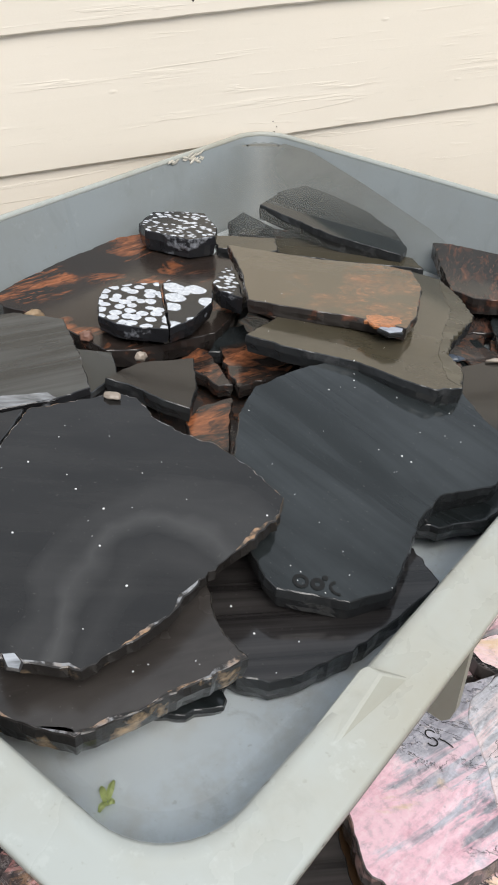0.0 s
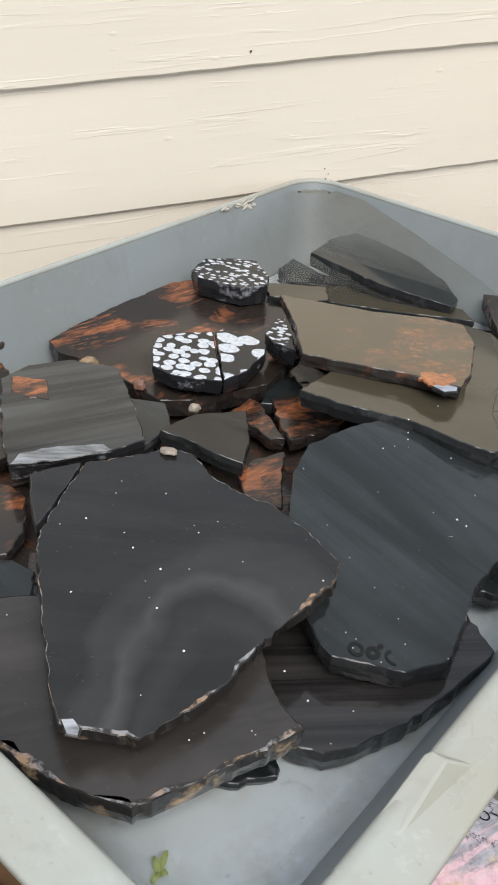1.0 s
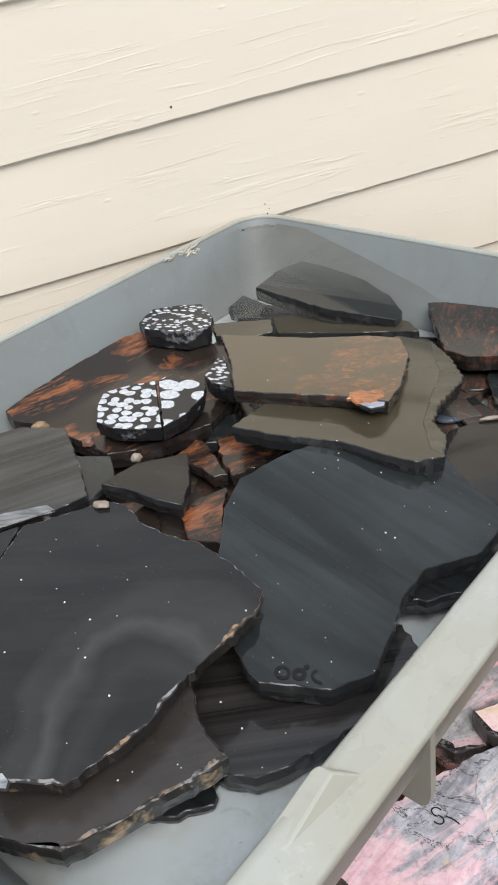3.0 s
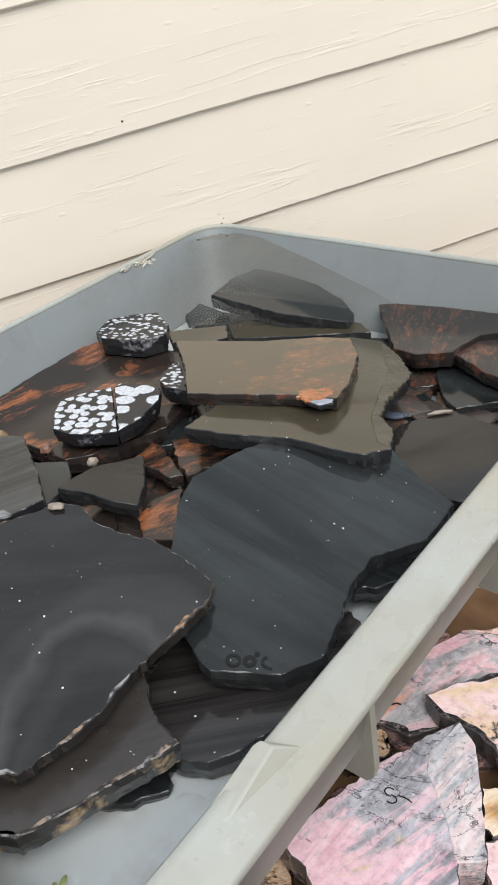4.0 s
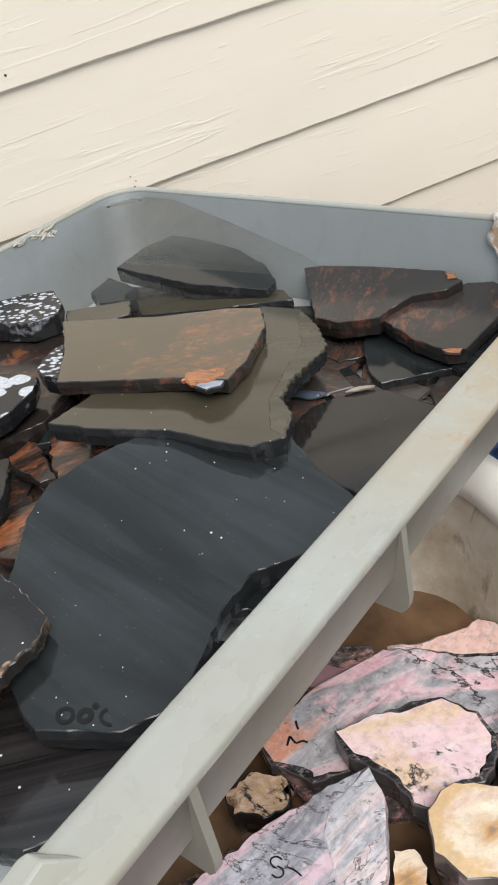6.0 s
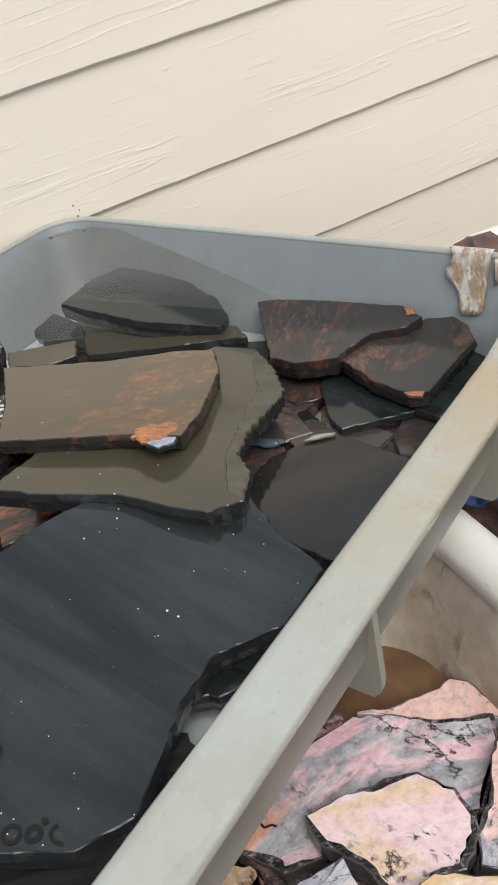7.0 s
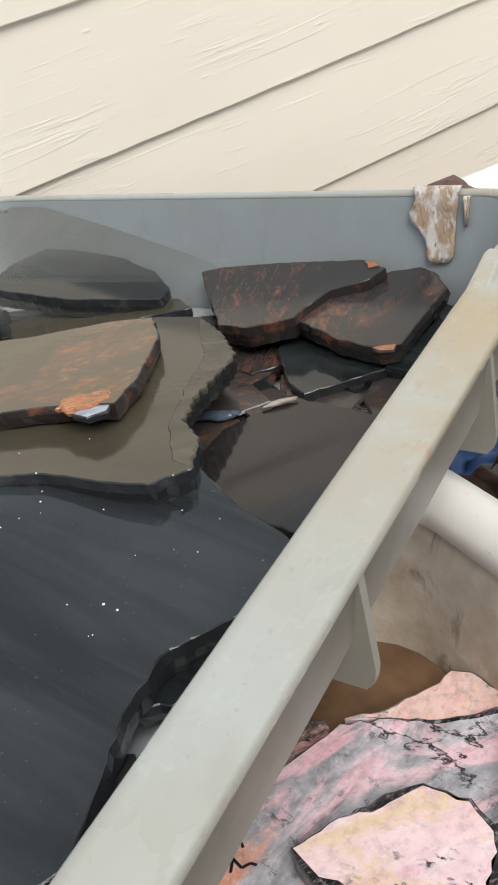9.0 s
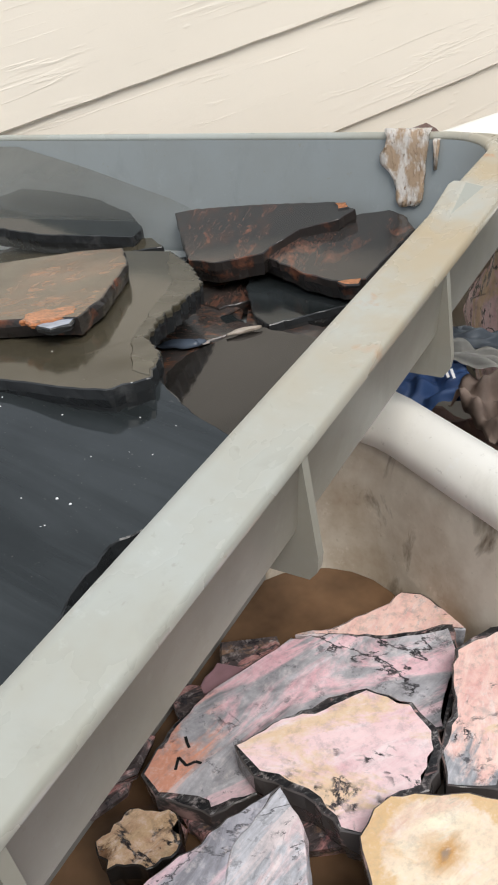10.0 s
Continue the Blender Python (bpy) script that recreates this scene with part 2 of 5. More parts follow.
def make_pink(name, pink, grey, ochre, grey_at=0.5, ochre_at=0.62, vein=0.02, scale=13.0, side=None, heart=0.0, flow=50, end=None):
    """Rhodonite: mottled pink with grey marbling, ochre stains, white threads and branching black veins."""
    k = Mat(name, 0.3, ior=1.35)
    v = k.coords()
    sep = k.t.nodes.new("ShaderNodeSeparateXYZ")
    k.link(k.tc.outputs["Object"], sep.inputs[0])
    a = k.noise(k.coords((0.6, 1.7, 1), (0, 0, flow)), scale, 8, 0.66, 0.9)
    b = k.noise(k.coords((0.7, 1.5, 1), (0, 0, flow - 20)), scale * 1.1, 7, 0.68, 0.6)
    c = k.noise(k.coords((0.6, 2.0, 1), (0, 0, flow + 10)), scale * 2.2, 8, 0.68, 1.2)
    base = k.mix(k.ramp(c, (0.33, 0.0), (0.66, 1.0)), tuple(x * y for x, y in zip(pink, (0.88, 0.74, 0.78))), tuple(min(0.95, x * 1.12 + 0.06) for x in pink))
    if end:
        tone, ex, ey, at = end
        d = k.math('ADD', k.math('ADD', k.math('MULTIPLY', sep.outputs[0], ex), k.math('MULTIPLY', sep.outputs[1], ey)), k.math('MULTIPLY', k.math('SUBTRACT', b, 0.5), 0.12))
        base = k.mix(k.ramp(d, (at, 0.0), (at + 0.03, 1.0)), base, tone)
    pale = k.ramp(k.noise(k.coords((0.5, 2.4, 1), (0, 0, flow + 25)), scale * 3.0, 6, 0.7, 0.6), (0.55, 0.0), (0.64, 1.0))
    base = k.mix(k.math('MULTIPLY', pale, 0.5), base, tuple(min(0.94, x * 0.45 + 0.52) for x in pink))
    tone = k.mix(k.ramp(c, (0.34, 0.0), (0.66, 1.0)), tuple(x * 0.5 for x in grey), tuple(min(0.9, x * 1.4) for x in grey))
    if side is not None:
        a = k.math('ADD', a, k.math('ADD', k.math('MULTIPLY', sep.outputs[0], side[0]), k.math('MULTIPLY', sep.outputs[1], side[1])))
    base = k.mix(k.ramp(a, (grey_at, 0.0), (grey_at + 0.06, 1.0)), base, tone)
    streak = k.ramp(k.noise(k.coords((0.35, 3.2, 1), (0, 0, flow)), scale * 0.9, 5, 0.6, 0.4), (0.55, 0.0), (0.59, 1.0), (0.64, 1.0), (0.68, 0.0))
    base = k.mix(k.math('MULTIPLY', streak, 0.75), base, tuple(min(0.95, x * 1.05) for x in pink))
    if heart:
        far = k.t.nodes.new("ShaderNodeVectorMath")
        far.operation = 'LENGTH'
        flat = k.t.nodes.new("ShaderNodeMapping")
        flat.inputs["Scale"].default_value = (1, 1, 0)
        k.link(k.tc.outputs["Object"], flat.inputs["Vector"])
        k.link(flat.outputs[0], far.inputs[0])
        d = k.math('ADD', k.math('DIVIDE', far.outputs["Value"], heart), k.math('MULTIPLY', k.math('SUBTRACT', c, 0.5), 0.9))
        base = k.mix(k.ramp(d, (0.0, 1.0), (0.08, 0.9), (0.16, 0.75), (0.5, 0.0)), base, (0.55, 0.27, 0.06))
        base = k.mix(k.ramp(d, (0.0, 0.8), (0.10, 0.0)), base, (0.30, 0.24, 0.20))
        base = k.mix(k.ramp(d, (0.9, 0.0), (1.4, 0.75)), base, (0.70, 0.45, 0.20))
    base = k.mix(k.ramp(b, (ochre_at, 0.0), (ochre_at + 0.07, 0.8)), base, ochre)
    if vein:
        for size, wide, low in ((scale * 0.9, vein, 0.50), (scale * 2.4, vein * 1.5, 0.54)):
            ridge = k.noise(k.coords((0.8, 1.3, 1), (0, 0, flow - 35)), size, 10, 0.62, 0.5)
            line = k.ramp(k.math('ABSOLUTE', k.math('SUBTRACT', ridge, 0.5)), (wide * 0.3, 1.0), (wide, 0.0))
            gate = k.ramp(k.noise(v, size * 0.8, 4, 0.6), (low, 0.0), (low + 0.06, 1.0))
            base = k.mix(k.mix(1.0, line, gate, 'MULTIPLY'), base, (0.028, 0.026, 0.030))
        blot = k.ramp(k.noise(v, 85.0, 6, 0.75), (0.57, 0.0), (0.62, 1.0))
        base = k.mix(k.mix(1.0, blot, k.ramp(a, (grey_at - 0.03, 0.0), (grey_at + 0.05, min(0.8, vein * 50))), 'MULTIPLY'), base, (0.04, 0.04, 0.048))
    grain = k.noise(v, 140.0, 6, 0.72)
    base = k.mix(k.ramp(grain, (0.34, 0.35), (0.5, 0.0)), base, tuple(x * 0.5 for x in grey))
    base = k.mix(k.ramp(grain, (0.53, 0.0), (0.70, 0.4)), base, (0.92, 0.82, 0.80))
    k.color(base)
    k.rough(k.ramp(k.noise(v, 20.0, 4), (0.35, 0.14), (0.65, 0.42)))
    k.bump(c, 0.12, 0.001)
    k.bump(grain, 0.10, 0.0006)
    return k.m


def make_water():
    k = Mat("still_clear_water")
    t = k.t
    t.nodes.remove(k.b)
    fres = t.nodes.new("ShaderNodeFresnel")
    fres.inputs["IOR"].default_value = 1.33
    clear = t.nodes.new("ShaderNodeBsdfTransparent")
    clear.inputs["Color"].default_value = (0.94, 0.96, 0.97, 1)
    gloss = t.nodes.new("ShaderNodeBsdfGlossy")
    gloss.inputs["Roughness"].default_value = 0.0
    both = t.nodes.new("ShaderNodeMixShader")
    k.link(fres.outputs[0], both.inputs[0])
    k.link(clear.outputs[0], both.inputs[1])
    k.link(gloss.outputs[0], both.inputs[2])
    k.link(both.outputs[0], t.nodes["Material Output"].inputs["Surface"])
    return k.m


def make_veil():
    """A clear sheet that turns more olive-grey with the amount stored along U."""
    k = Mat("olive_grey_veil")
    t = k.t
    t.nodes.remove(k.b)
    sep = t.nodes.new("ShaderNodeSeparateXYZ")
    k.link(k.tc.outputs["UV"], sep.inputs[0])
    swirl = k.noise(k.coords((1, 1, 0.3), random_shift=False), 16.0, 4, 0.6, 0.8)
    thick = k.math('MULTIPLY', sep.outputs[0], k.math('ADD', 0.65, k.math('MULTIPLY', swirl, 0.7)))
    clear = t.nodes.new("ShaderNodeBsdfTransparent")
    cloud = t.nodes.new("ShaderNodeBsdfDiffuse")
    cloud.inputs["Color"].default_value = (0.150, 0.152, 0.142, 1)
    body = t.nodes.new("ShaderNodeMixShader")
    k.link(thick, body.inputs[0])
    k.link(clear.outputs[0], body.inputs[1])
    k.link(cloud.outputs[0], body.inputs[2])
    k.link(body.outputs[0], t.nodes["Material Output"].inputs["Surface"])
    return k.m


def make_plain(name, tone, rough=0.5, vary=0.2, scale=40.0, metal=0.0):
    k = Mat(name, rough, metal)
    n = k.noise(k.coords(), scale, 4)
    k.color(k.mix(k.ramp(n, (0.3, 0.0), (0.75, 1.0)), tone, tuple(c * (1 - vary) for c in tone)))
    k.bump(n, 0.15, 0.001)
    return k.m


def make_resin():
    k = Mat("tan_glossy_resin", 0.12)
    n = k.noise(k.coords((90, 90, 26)), 3.2, 6, 0.7, 1.0)
    big = k.noise(k.coords((80, 80, 45)), 1.4, 4)
    tone = k.mix(k.ramp(big, (0.42, 0.0), (0.56, 1.0)), (0.80, 0.74, 0.68), (0.52, 0.37, 0.25))
    k.color(k.mix(k.ramp(n, (0.56, 0.0), (0.66, 1.0)), tone, (0.30, 0.19, 0.11)))
    k.bump(n, 0.9, 0.004)
    return k.m


def make_rind():
    k = Mat("chipped_weathered_rind", 0.3)
    v = k.coords((1, 1, 1))
    n = k.noise(v, 130.0, 6, 0.72)
    tone = k.mix(k.ramp(k.noise(v, 30.0, 3), (0.45, 0.0), (0.56, 1.0)), (0.38, 0.235, 0.14), (0.30, 0.30, 0.31))
    k.color(k.mix(k.ramp(n, (0.46, 0.0), (0.56, 1.0)), (0.026, 0.023, 0.021), tone))
    k.bump(n, 0.5, 0.003)
    return k.m


SIDING = make_siding()
# darker copy of the tub plastic: shade on the inner walls is in its colour
SHADED_INNER = make_plastic("shaded_inner_plastic", (0.228, 0.250, 0.255), (0.20, 0.207, 0.195), 0.6, 6.0, 0.15, 0.5)
# lighter bluish copy for the floor, with reflected sky put into the colour
SKYLIT_FLOOR = make_plastic("skylit_floor_plastic", (0.60, 0.635, 0.65), (0.42, 0.38, 0.31), 0.55, 17.0, 0.3, 0.22)
# rim plastic darkened for apron and ribs, their shade painted in; stains as well
SHADED_APRON = make_plastic("shaded_apron_plastic", (0.275, 0.268, 0.232), (0.23, 0.205, 0.155), 0.6, 6.0, 0.15, 0.5)
# darker rim plastic, painting shade onto the steep lug facets
SHADED_LUG = make_plastic("shaded_lug_plastic", (0.34, 0.34, 0.295), (0.31, 0.285, 0.22), 0.6, 9.0, 0.15, 0.5)
RIND_CRUST = make_rind()
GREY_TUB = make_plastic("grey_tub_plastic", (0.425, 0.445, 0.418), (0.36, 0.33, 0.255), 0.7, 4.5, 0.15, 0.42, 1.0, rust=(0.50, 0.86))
WHITE_TUB = make_plastic("dirty_white_plastic", (0.60, 0.54, 0.45), (0.32, 0.235, 0.155), 1.0, 8.0, 0.95)
WHITE_RIM = make_plastic("white_rim_plastic", (0.84, 0.81, 0.75), (0.66, 0.60, 0.49), 0.3, 7.0, 0.15)
DARK_STONE = make_glass_rock("black_obsidian", (0.012, 0.0145, 0.0145), (0.034, 0.039, 0.041), (0.8, 7, 2), -4, 1.0, 0.09)
BROWN_RAW = make_glass_rock("brown_obsidian", (0.036, 0.031, 0.028), (0.068, 0.060, 0.055), (1.5, 4, 2), 60, 0.8, 0.2)
BROWN_STONE = make_glass_rock("smoky_brown_obsidian", (0.016, 0.0142, 0.0128), (0.033, 0.029, 0.026), (2, 6, 2), 40, 0.7, 0.09)
STRIPED_STONE = make_glass_rock("striped_obsidian", (0.016, 0.0145, 0.0145), (0.046, 0.042, 0.041), (0.5, 22, 2), 45, 1.0)
GREY_STONE = make_glass_rock("grey_banded_obsidian", (0.022, 0.023, 0.023), (0.075, 0.078, 0.078), (0.6, 9, 2), 64, 1.0)
OLIVE_STONE = make_glass_rock("gold_sheen_obsidian", (0.066, 0.056, 0.037), (0.090, 0.076, 0.052), (1.5, 5, 2), 38, 0.6)
OLIVE_RED = make_mahogany("gold_sheen_obsidian_with_red", (0.100, 0.078, 0.048), (0.36, 0.155, 0.07), 0.40, 0.72, (2, 2.6, 3), 60, 7.0, 11.0, (0.44, 0.62), (1.1, -0.2))
MAHOGANY = make_mahogany("mahogany_obsidian", (0.028, 0.021, 0.018), (0.42, 0.145, 0.06), 0.44, 0.57, (1.6, 5.0, 3), 76, 5.0, 13.0, (0.49, 0.58), (-0.5, -0.5))
DULL_RED = make_mahogany("dull_mahogany_obsidian", (0.036, 0.033, 0.031), (0.21, 0.092, 0.06), 0.46, 0.64, (1.6, 4, 3), 110, 9.0, 14.0, (0.46, 0.58), (-0.9, 0.0))
ORANGE_STONE = make_mahogany("orange_stone", (0.16, 0.085, 0.045), (0.66, 0.24, 0.09), 0.34, 0.56, (3, 5, 3), 20, 20.0, 30.0, (0.30, 0.45))
PALE_BAND = make_glass_rock("pale_banded_glass", (0.10, 0.105, 0.11), (0.52, 0.54, 0.58), (4, 18, 2), 40, 1.0)
TAN_RIND = make_plain("tan_weathered_rind", (0.42, 0.29, 0.17), 0.5, 0.7, 70.0)
RIPPLED = make_glass_rock("rippled_broken_glass", (0.064, 0.054, 0.034), (0.098, 0.086, 0.062), (3, 14, 3), 40, 1.0, 0.25)
SNOW_BIG = make_snowflake("snowflake_obsidian", 76.0, 0.43, 0.49, (1, 1.15, 0.01), 0.6)
SNOW_FINE = make_snowflake("fine_snowflake_obsidian", 115.0, 0.33, 0.47, (1, 1.5, 0.6), 0.95)
SNOW_WIDE = make_snowflake("wide_snowflake_obsidian", 42.0, 0.47, 0.52, (1, 1.3, 0.01), 0.9)
EDGE_BLACK = make_broken_edge("broken_black_edge", (0.024, 0.025, 0.026), (0.15, 0.15, 0.15), 0.25)
EDGE_RIND = make_broken_edge("broken_edge_with_tan_rind", (0.022, 0.019, 0.017), (0.40, 0.28, 0.17), 0.35)
RIND_SIDE = make_broken_edge("dark_edge_with_tan_rind_patches", (0.024, 0.021, 0.019), (0.52, 0.36, 0.21), 0.95, 20.0)
EDGE_RED = make_broken_edge("broken_red_edge", (0.028, 0.023, 0.021), (0.26, 0.09, 0.045), 0.5)
EDGE_SNOW = make_broken_edge("broken_spotted_edge", (0.018, 0.018, 0.020), (0.50, 0.51, 0.55), 0.6)
PINK = make_pink("pink_rhodonite", (0.88, 0.635, 0.64), (0.62, 0.50, 0.53), (0.80, 0.59, 0.36), 0.64, 0.50, 0.018, 13.0, flow=38)
PINK_DUSK = make_pink("pink_rhodonite_with_grey_end", (0.90, 0.60, 0.52), (0.40, 0.40, 0.43), (0.80, 0.58, 0.36), 0.56, 0.56, 0.016, 18.0, (0.5, -2.2), flow=80)
PINK_GREY = make_pink("grey_and_pink_rhodonite", (0.82, 0.56, 0.60), (0.46, 0.45, 0.48), (0.78, 0.52, 0.42), 0.41, 0.60, 0.012, 9.0, (-0.4, 0.4), flow=54, end=((0.76, 0.36, 0.25), -1.0, -1.0, 0.06))
PINK_LILAC = make_pink("lilac_pink_rhodonite", (0.80, 0.55, 0.61), (0.46, 0.455, 0.51), (0.66, 0.50, 0.33), 0.45, 0.62, 0.006, 11.0, (-0.5, 1.8), flow=72)
GREY_MARBLE = make_pink("grey_marbled_rhodonite", (0.72, 0.62, 0.62), (0.52, 0.52, 0.56), (0.66, 0.52, 0.46), 0.46, 0.62, 0.007, 18.0, (0.3, 1.5), flow=76)
BIG_STONE = make_glass_rock("smoky_ringed_obsidian", (0.0145, 0.0135, 0.013), (0.030, 0.028, 0.0265), (1.5, 6, 2), 40, 0.7, 0.08, ((0.088, -0.055), (0.085, 0.150), (0.072, 0.070, 0.068), 20))
PINK_RED = make_pink("salmon_rhodonite", (0.86, 0.44, 0.34), (0.46, 0.38, 0.40), (0.84, 0.58, 0.56), 0.52, 0.56, 0.030, 20.0)
CRUST = make_pink("black_crust_with_pink", (0.030, 0.027, 0.028), (0.020, 0.020, 0.022), (0.55, 0.34, 0.33), 0.5, 0.60, 0.0, 42.0)
CREAM_AGATE = make_pink("cream_and_gold_agate", (0.86, 0.70, 0.52), (0.86, 0.72, 0.56), (0.78, 0.52, 0.26), 0.55, 0.62, 0.0, 13.0, None, 0.03)
BANDED_AGATE = make_pink("banded_brown_agate", (0.52, 0.36, 0.22), (0.16, 0.09, 0.05), (0.66, 0.50, 0.34), 0.50, 0.58, 0.03, 26.0)
BROWN_SILT = make_plain("brown_silty_water", (0.25, 0.145, 0.08), 0.12, 0.75, 15.0)
EDGE_PINK = make_broken_edge("weathered_dark_edge", (0.085, 0.075, 0.073), (0.50, 0.32, 0.29), 0.8)
WATER = make_water()
VEIL = make_veil()
MAUVE = make_plain("mauve_stone", (0.42, 0.24, 0.27), 0.4, 0.3, 60.0)
PINK_RUBBLE = make_pink("dark_pink_rubble", (0.50, 0.26, 0.24), (0.10, 0.08, 0.08), (0.36, 0.22, 0.14), 0.44, 0.56, 0.03, 30.0)
RUBBLE = make_mahogany("dark_rubble", (0.050, 0.043, 0.040), (0.30, 0.11, 0.05), 0.5, 0.66, (3, 6, 3), 10, 9.0)
CONCRETE = make_plain("grey_concrete", (0.28, 0.27, 0.25), 0.85, 0.3, 12.0)
RESIN = make_resin()
BUBBLE = make_plain("white_froth", (0.85, 0.85, 0.85), 0.2, 0.1)
MARKER = make_plain("black_marker_ink", (0.004, 0.004, 0.004), 0.8, 0.3)
NAIL = make_plain("dark_rusty_nail", (0.08, 0.06, 0.05), 0.6, 0.4)
LEAF = make_plain("yellow_green_leaf", (0.72, 0.78, 0.32), 0.4, 0.35, 120.0)
PALE_CHIP = make_plain("pale_stone_chip", (0.40, 0.33, 0.27), 0.4, 0.4, 90.0)
BLUE_LABEL = make_plain("blue_printed_paper", (0.07, 0.14, 0.34), 0.5, 0.3, 30.0)
BROWN_ROCK = make_plain("brown_red_rock", (0.17, 0.10, 0.08), 0.7, 0.5, 50.0)


# ---- building helpers ----
def mesh_of(name, bm, *mats):
    bmesh.ops.recalc_face_normals(bm, faces=bm.faces)
    me = bpy.data.meshes.new(name)
    bm.to_mesh(me)
    bm.free()
    for m in mats:
        me.materials.append(m)
    return me


def part(name, bm, material, parent, label="", at=None):
    ob = new(name, mesh_of(name, bm, *(material if isinstance(material, tuple) else (material,))))
    ob.parent = parent
    if at is not None:
        ob.matrix_basis = at
    return tagged(ob, label)


def empty(name, x, y, z):
    ob = new(name)
    ob.empty_display_size = 0.05
    ob.matrix_basis = pose(x, y, z)
    return ob


def ring_loft(bm, rings, close_first=False, close_last=False, mat=0):
    """Joins rings of equally many points into a skin."""
    made = [[bm.verts.new(p) for p in ring] for ring in rings]
    n = len(made[0])
    for a, b in zip(made, made[1:]):
        for i in range(n):
            fa = bm.faces.new((a[i], a[(i + 1) % n], b[(i + 1) % n], b[i]))
            fa.material_index, fa.smooth = mat, True
    if close_first:
        bm.faces.new(list(reversed(made[0]))).material_index = mat
    if close_last:
        bm.faces.new(made[-1]).material_index = mat
    return made


def round_rect(x0, x1, y0, y1, r, z, steps=8):
    """A rounded rectangle at the height z."""
    pts = []
    for cx, cy, a0 in ((x1 - r, y0 + r, -90), (x1 - r, y1 - r, 0), (x0 + r, y1 - r, 90), (x0 + r, y0 + r, 180)):
        for i in range(steps + 1):
            a = radians(a0 + 90 * i / steps)
            pts.append((cx + r * math.cos(a), cy + r * math.sin(a), z))
    return pts


def add_box(bm, x0, x1, y0, y1, z0, z1, bevel=0.0):
    vs = [bm.verts.new((x, y, z)) for z in (z0, z1) for x, y in ((x0, y0), (x1, y0), (x1, y1), (x0, y1))]
    fs = [bm.faces.new([vs[i] for i in q]) for q in ((3, 2, 1, 0), (4, 5, 6, 7), (0, 1, 5, 4), (1, 2, 6, 5), (2, 3, 7, 6), (3, 0, 4, 7))]
    if bevel:
        bmesh.ops.bevel(bm, geom=list({e for f in fs for e in f.edges}), offset=bevel, segments=2, affect='EDGES', profile=0.5)


def stone(name, spec, thick, mats, label, category="stone", group="", rag=0.0014, seed=1, step=0.006, lean=0.10, crust=0.0, parent=None, facing=None):
    """A sawn stone slab: a flat cut face with a chipped outline, and broken sides down to its underside."""
    outline, (z0, x0, y0, ax, ay) = spec
    rnd = random.Random(seed)
    pts = []
    n = len(outline)
    for i in range(n):
        a, b = Vector(outline[i]), Vector(outline[(i + 1) % n])
        cuts = max(1, int((b - a).length / step))
        side = Vector((b.y - a.y, a.x - b.x)).normalized()
        for c in range(cuts):
            p = a.lerp(b, c / cuts)
            pts.append(p + side * rnd.gauss(0, rag * 0.6) * (0.3 if c == 0 else 1.0))
    area = sum(p.x * q.y - q.x * p.y for p, q in zip(pts, pts[1:] + pts[:1]))
    if area < 0:
        pts.reverse()
    cx, cy = sum(p.x for p in pts) / len(pts), sum(p.y for p in pts) / len(pts)
    out = []
    for i, p in enumerate(pts):
        d = pts[(i + 1) % len(pts)] - pts[i - 1]
        out.append(Vector((d.y, -d.x)).normalized())
    cz = z0 + ax * (cx - x0) + ay * (cy - y0)

    def ring(off, drop, jig):
        r = []
        for p, o in zip(pts, out):
            flake = noise.noise(Vector((p.x * 55, p.y * 55, seed * 5.3 + drop * 90))) * 2.2 + rnd.uniform(-0.35, 0.35)
            q = p + o * (off + jig * flake)
            r.append((q.x - cx, q.y - cy, thick + ax * (p.x - cx) + ay * (p.y - cy) - drop + jig * 0.9 * flake))
        return r

    bm = bmesh.new()
    rings = [ring(-0.0007, 0.0, 0.0), ring(0.0002, 0.0007, 0.0002), ring(0.0006, thick * 0.4, 0.0009), ring(-thick * lean * 0.5, thick * 0.75, 0.0010), ring(-thick * lean, thick, 0.0008)]
    made = ring_loft(bm, rings, mat=1)
    for f in bm.faces:
        f.smooth = False
    head = made[0]
    if crust:
        wide = [crust * max(0.04, 0.3 + 2.0 * noise.noise(Vector((p.x * 40, p.y * 40, seed * 3.1))) + rnd.uniform(-0.2, 0.2)) for p in pts]
        wide = [sum(wide[(i + d) % len(wide)] for d in (-2, -1, 0, 1, 2)) / 5 for i in range(len(wide))]
        if facing:
            wide = [w * max(0.08, min(1.0, 2 * o.dot(Vector(facing)))) for w, o in zip(wide, out)]
        head = [bm.verts.new((p.x - o.x * w - cx, p.y - o.y * w - cy, thick + ax * (p.x - cx) + ay * (p.y - cy))) for p, o, w in zip(pts, out, wide)]
        for i in range(len(head)):
            q = (i + 1) % len(head)
            bm.faces.new((made[0][i], made[0][q], head[q], head[i])).material_index = 2
    top = bm.faces.new(head)
    top.material_index = 0
    low = bm.faces.new(list(reversed(made[-1])))
    low.material_index = 1
    bmesh.ops.triangulate(bm, faces=[top, low])
    ob = new(name, mesh_of(name, bm, *mats))
    ob.matrix_basis = pose(cx, cy, cz - thick)
    if parent:
        ob.parent = parent
        ob.matrix_basis = parent.matrix_basis.inverted() @ ob.matrix_basis
        return tagged(ob, label)
    return tagged(ob, label, category, group)


# ---- ground and house wall ----
bm = bmesh.new()
g = 14
grid = [[bm.verts.new((-400 + 800 * (i / g), -400 + 800 * (j / g), 0.0)) for j in range(g + 1)] for i in range(g + 1)]
for i in range(g):
    for j in range(g):
        bm.faces.new((grid[i][j], grid[i + 1][j], grid[i + 1][j + 1], grid[i][j + 1]))
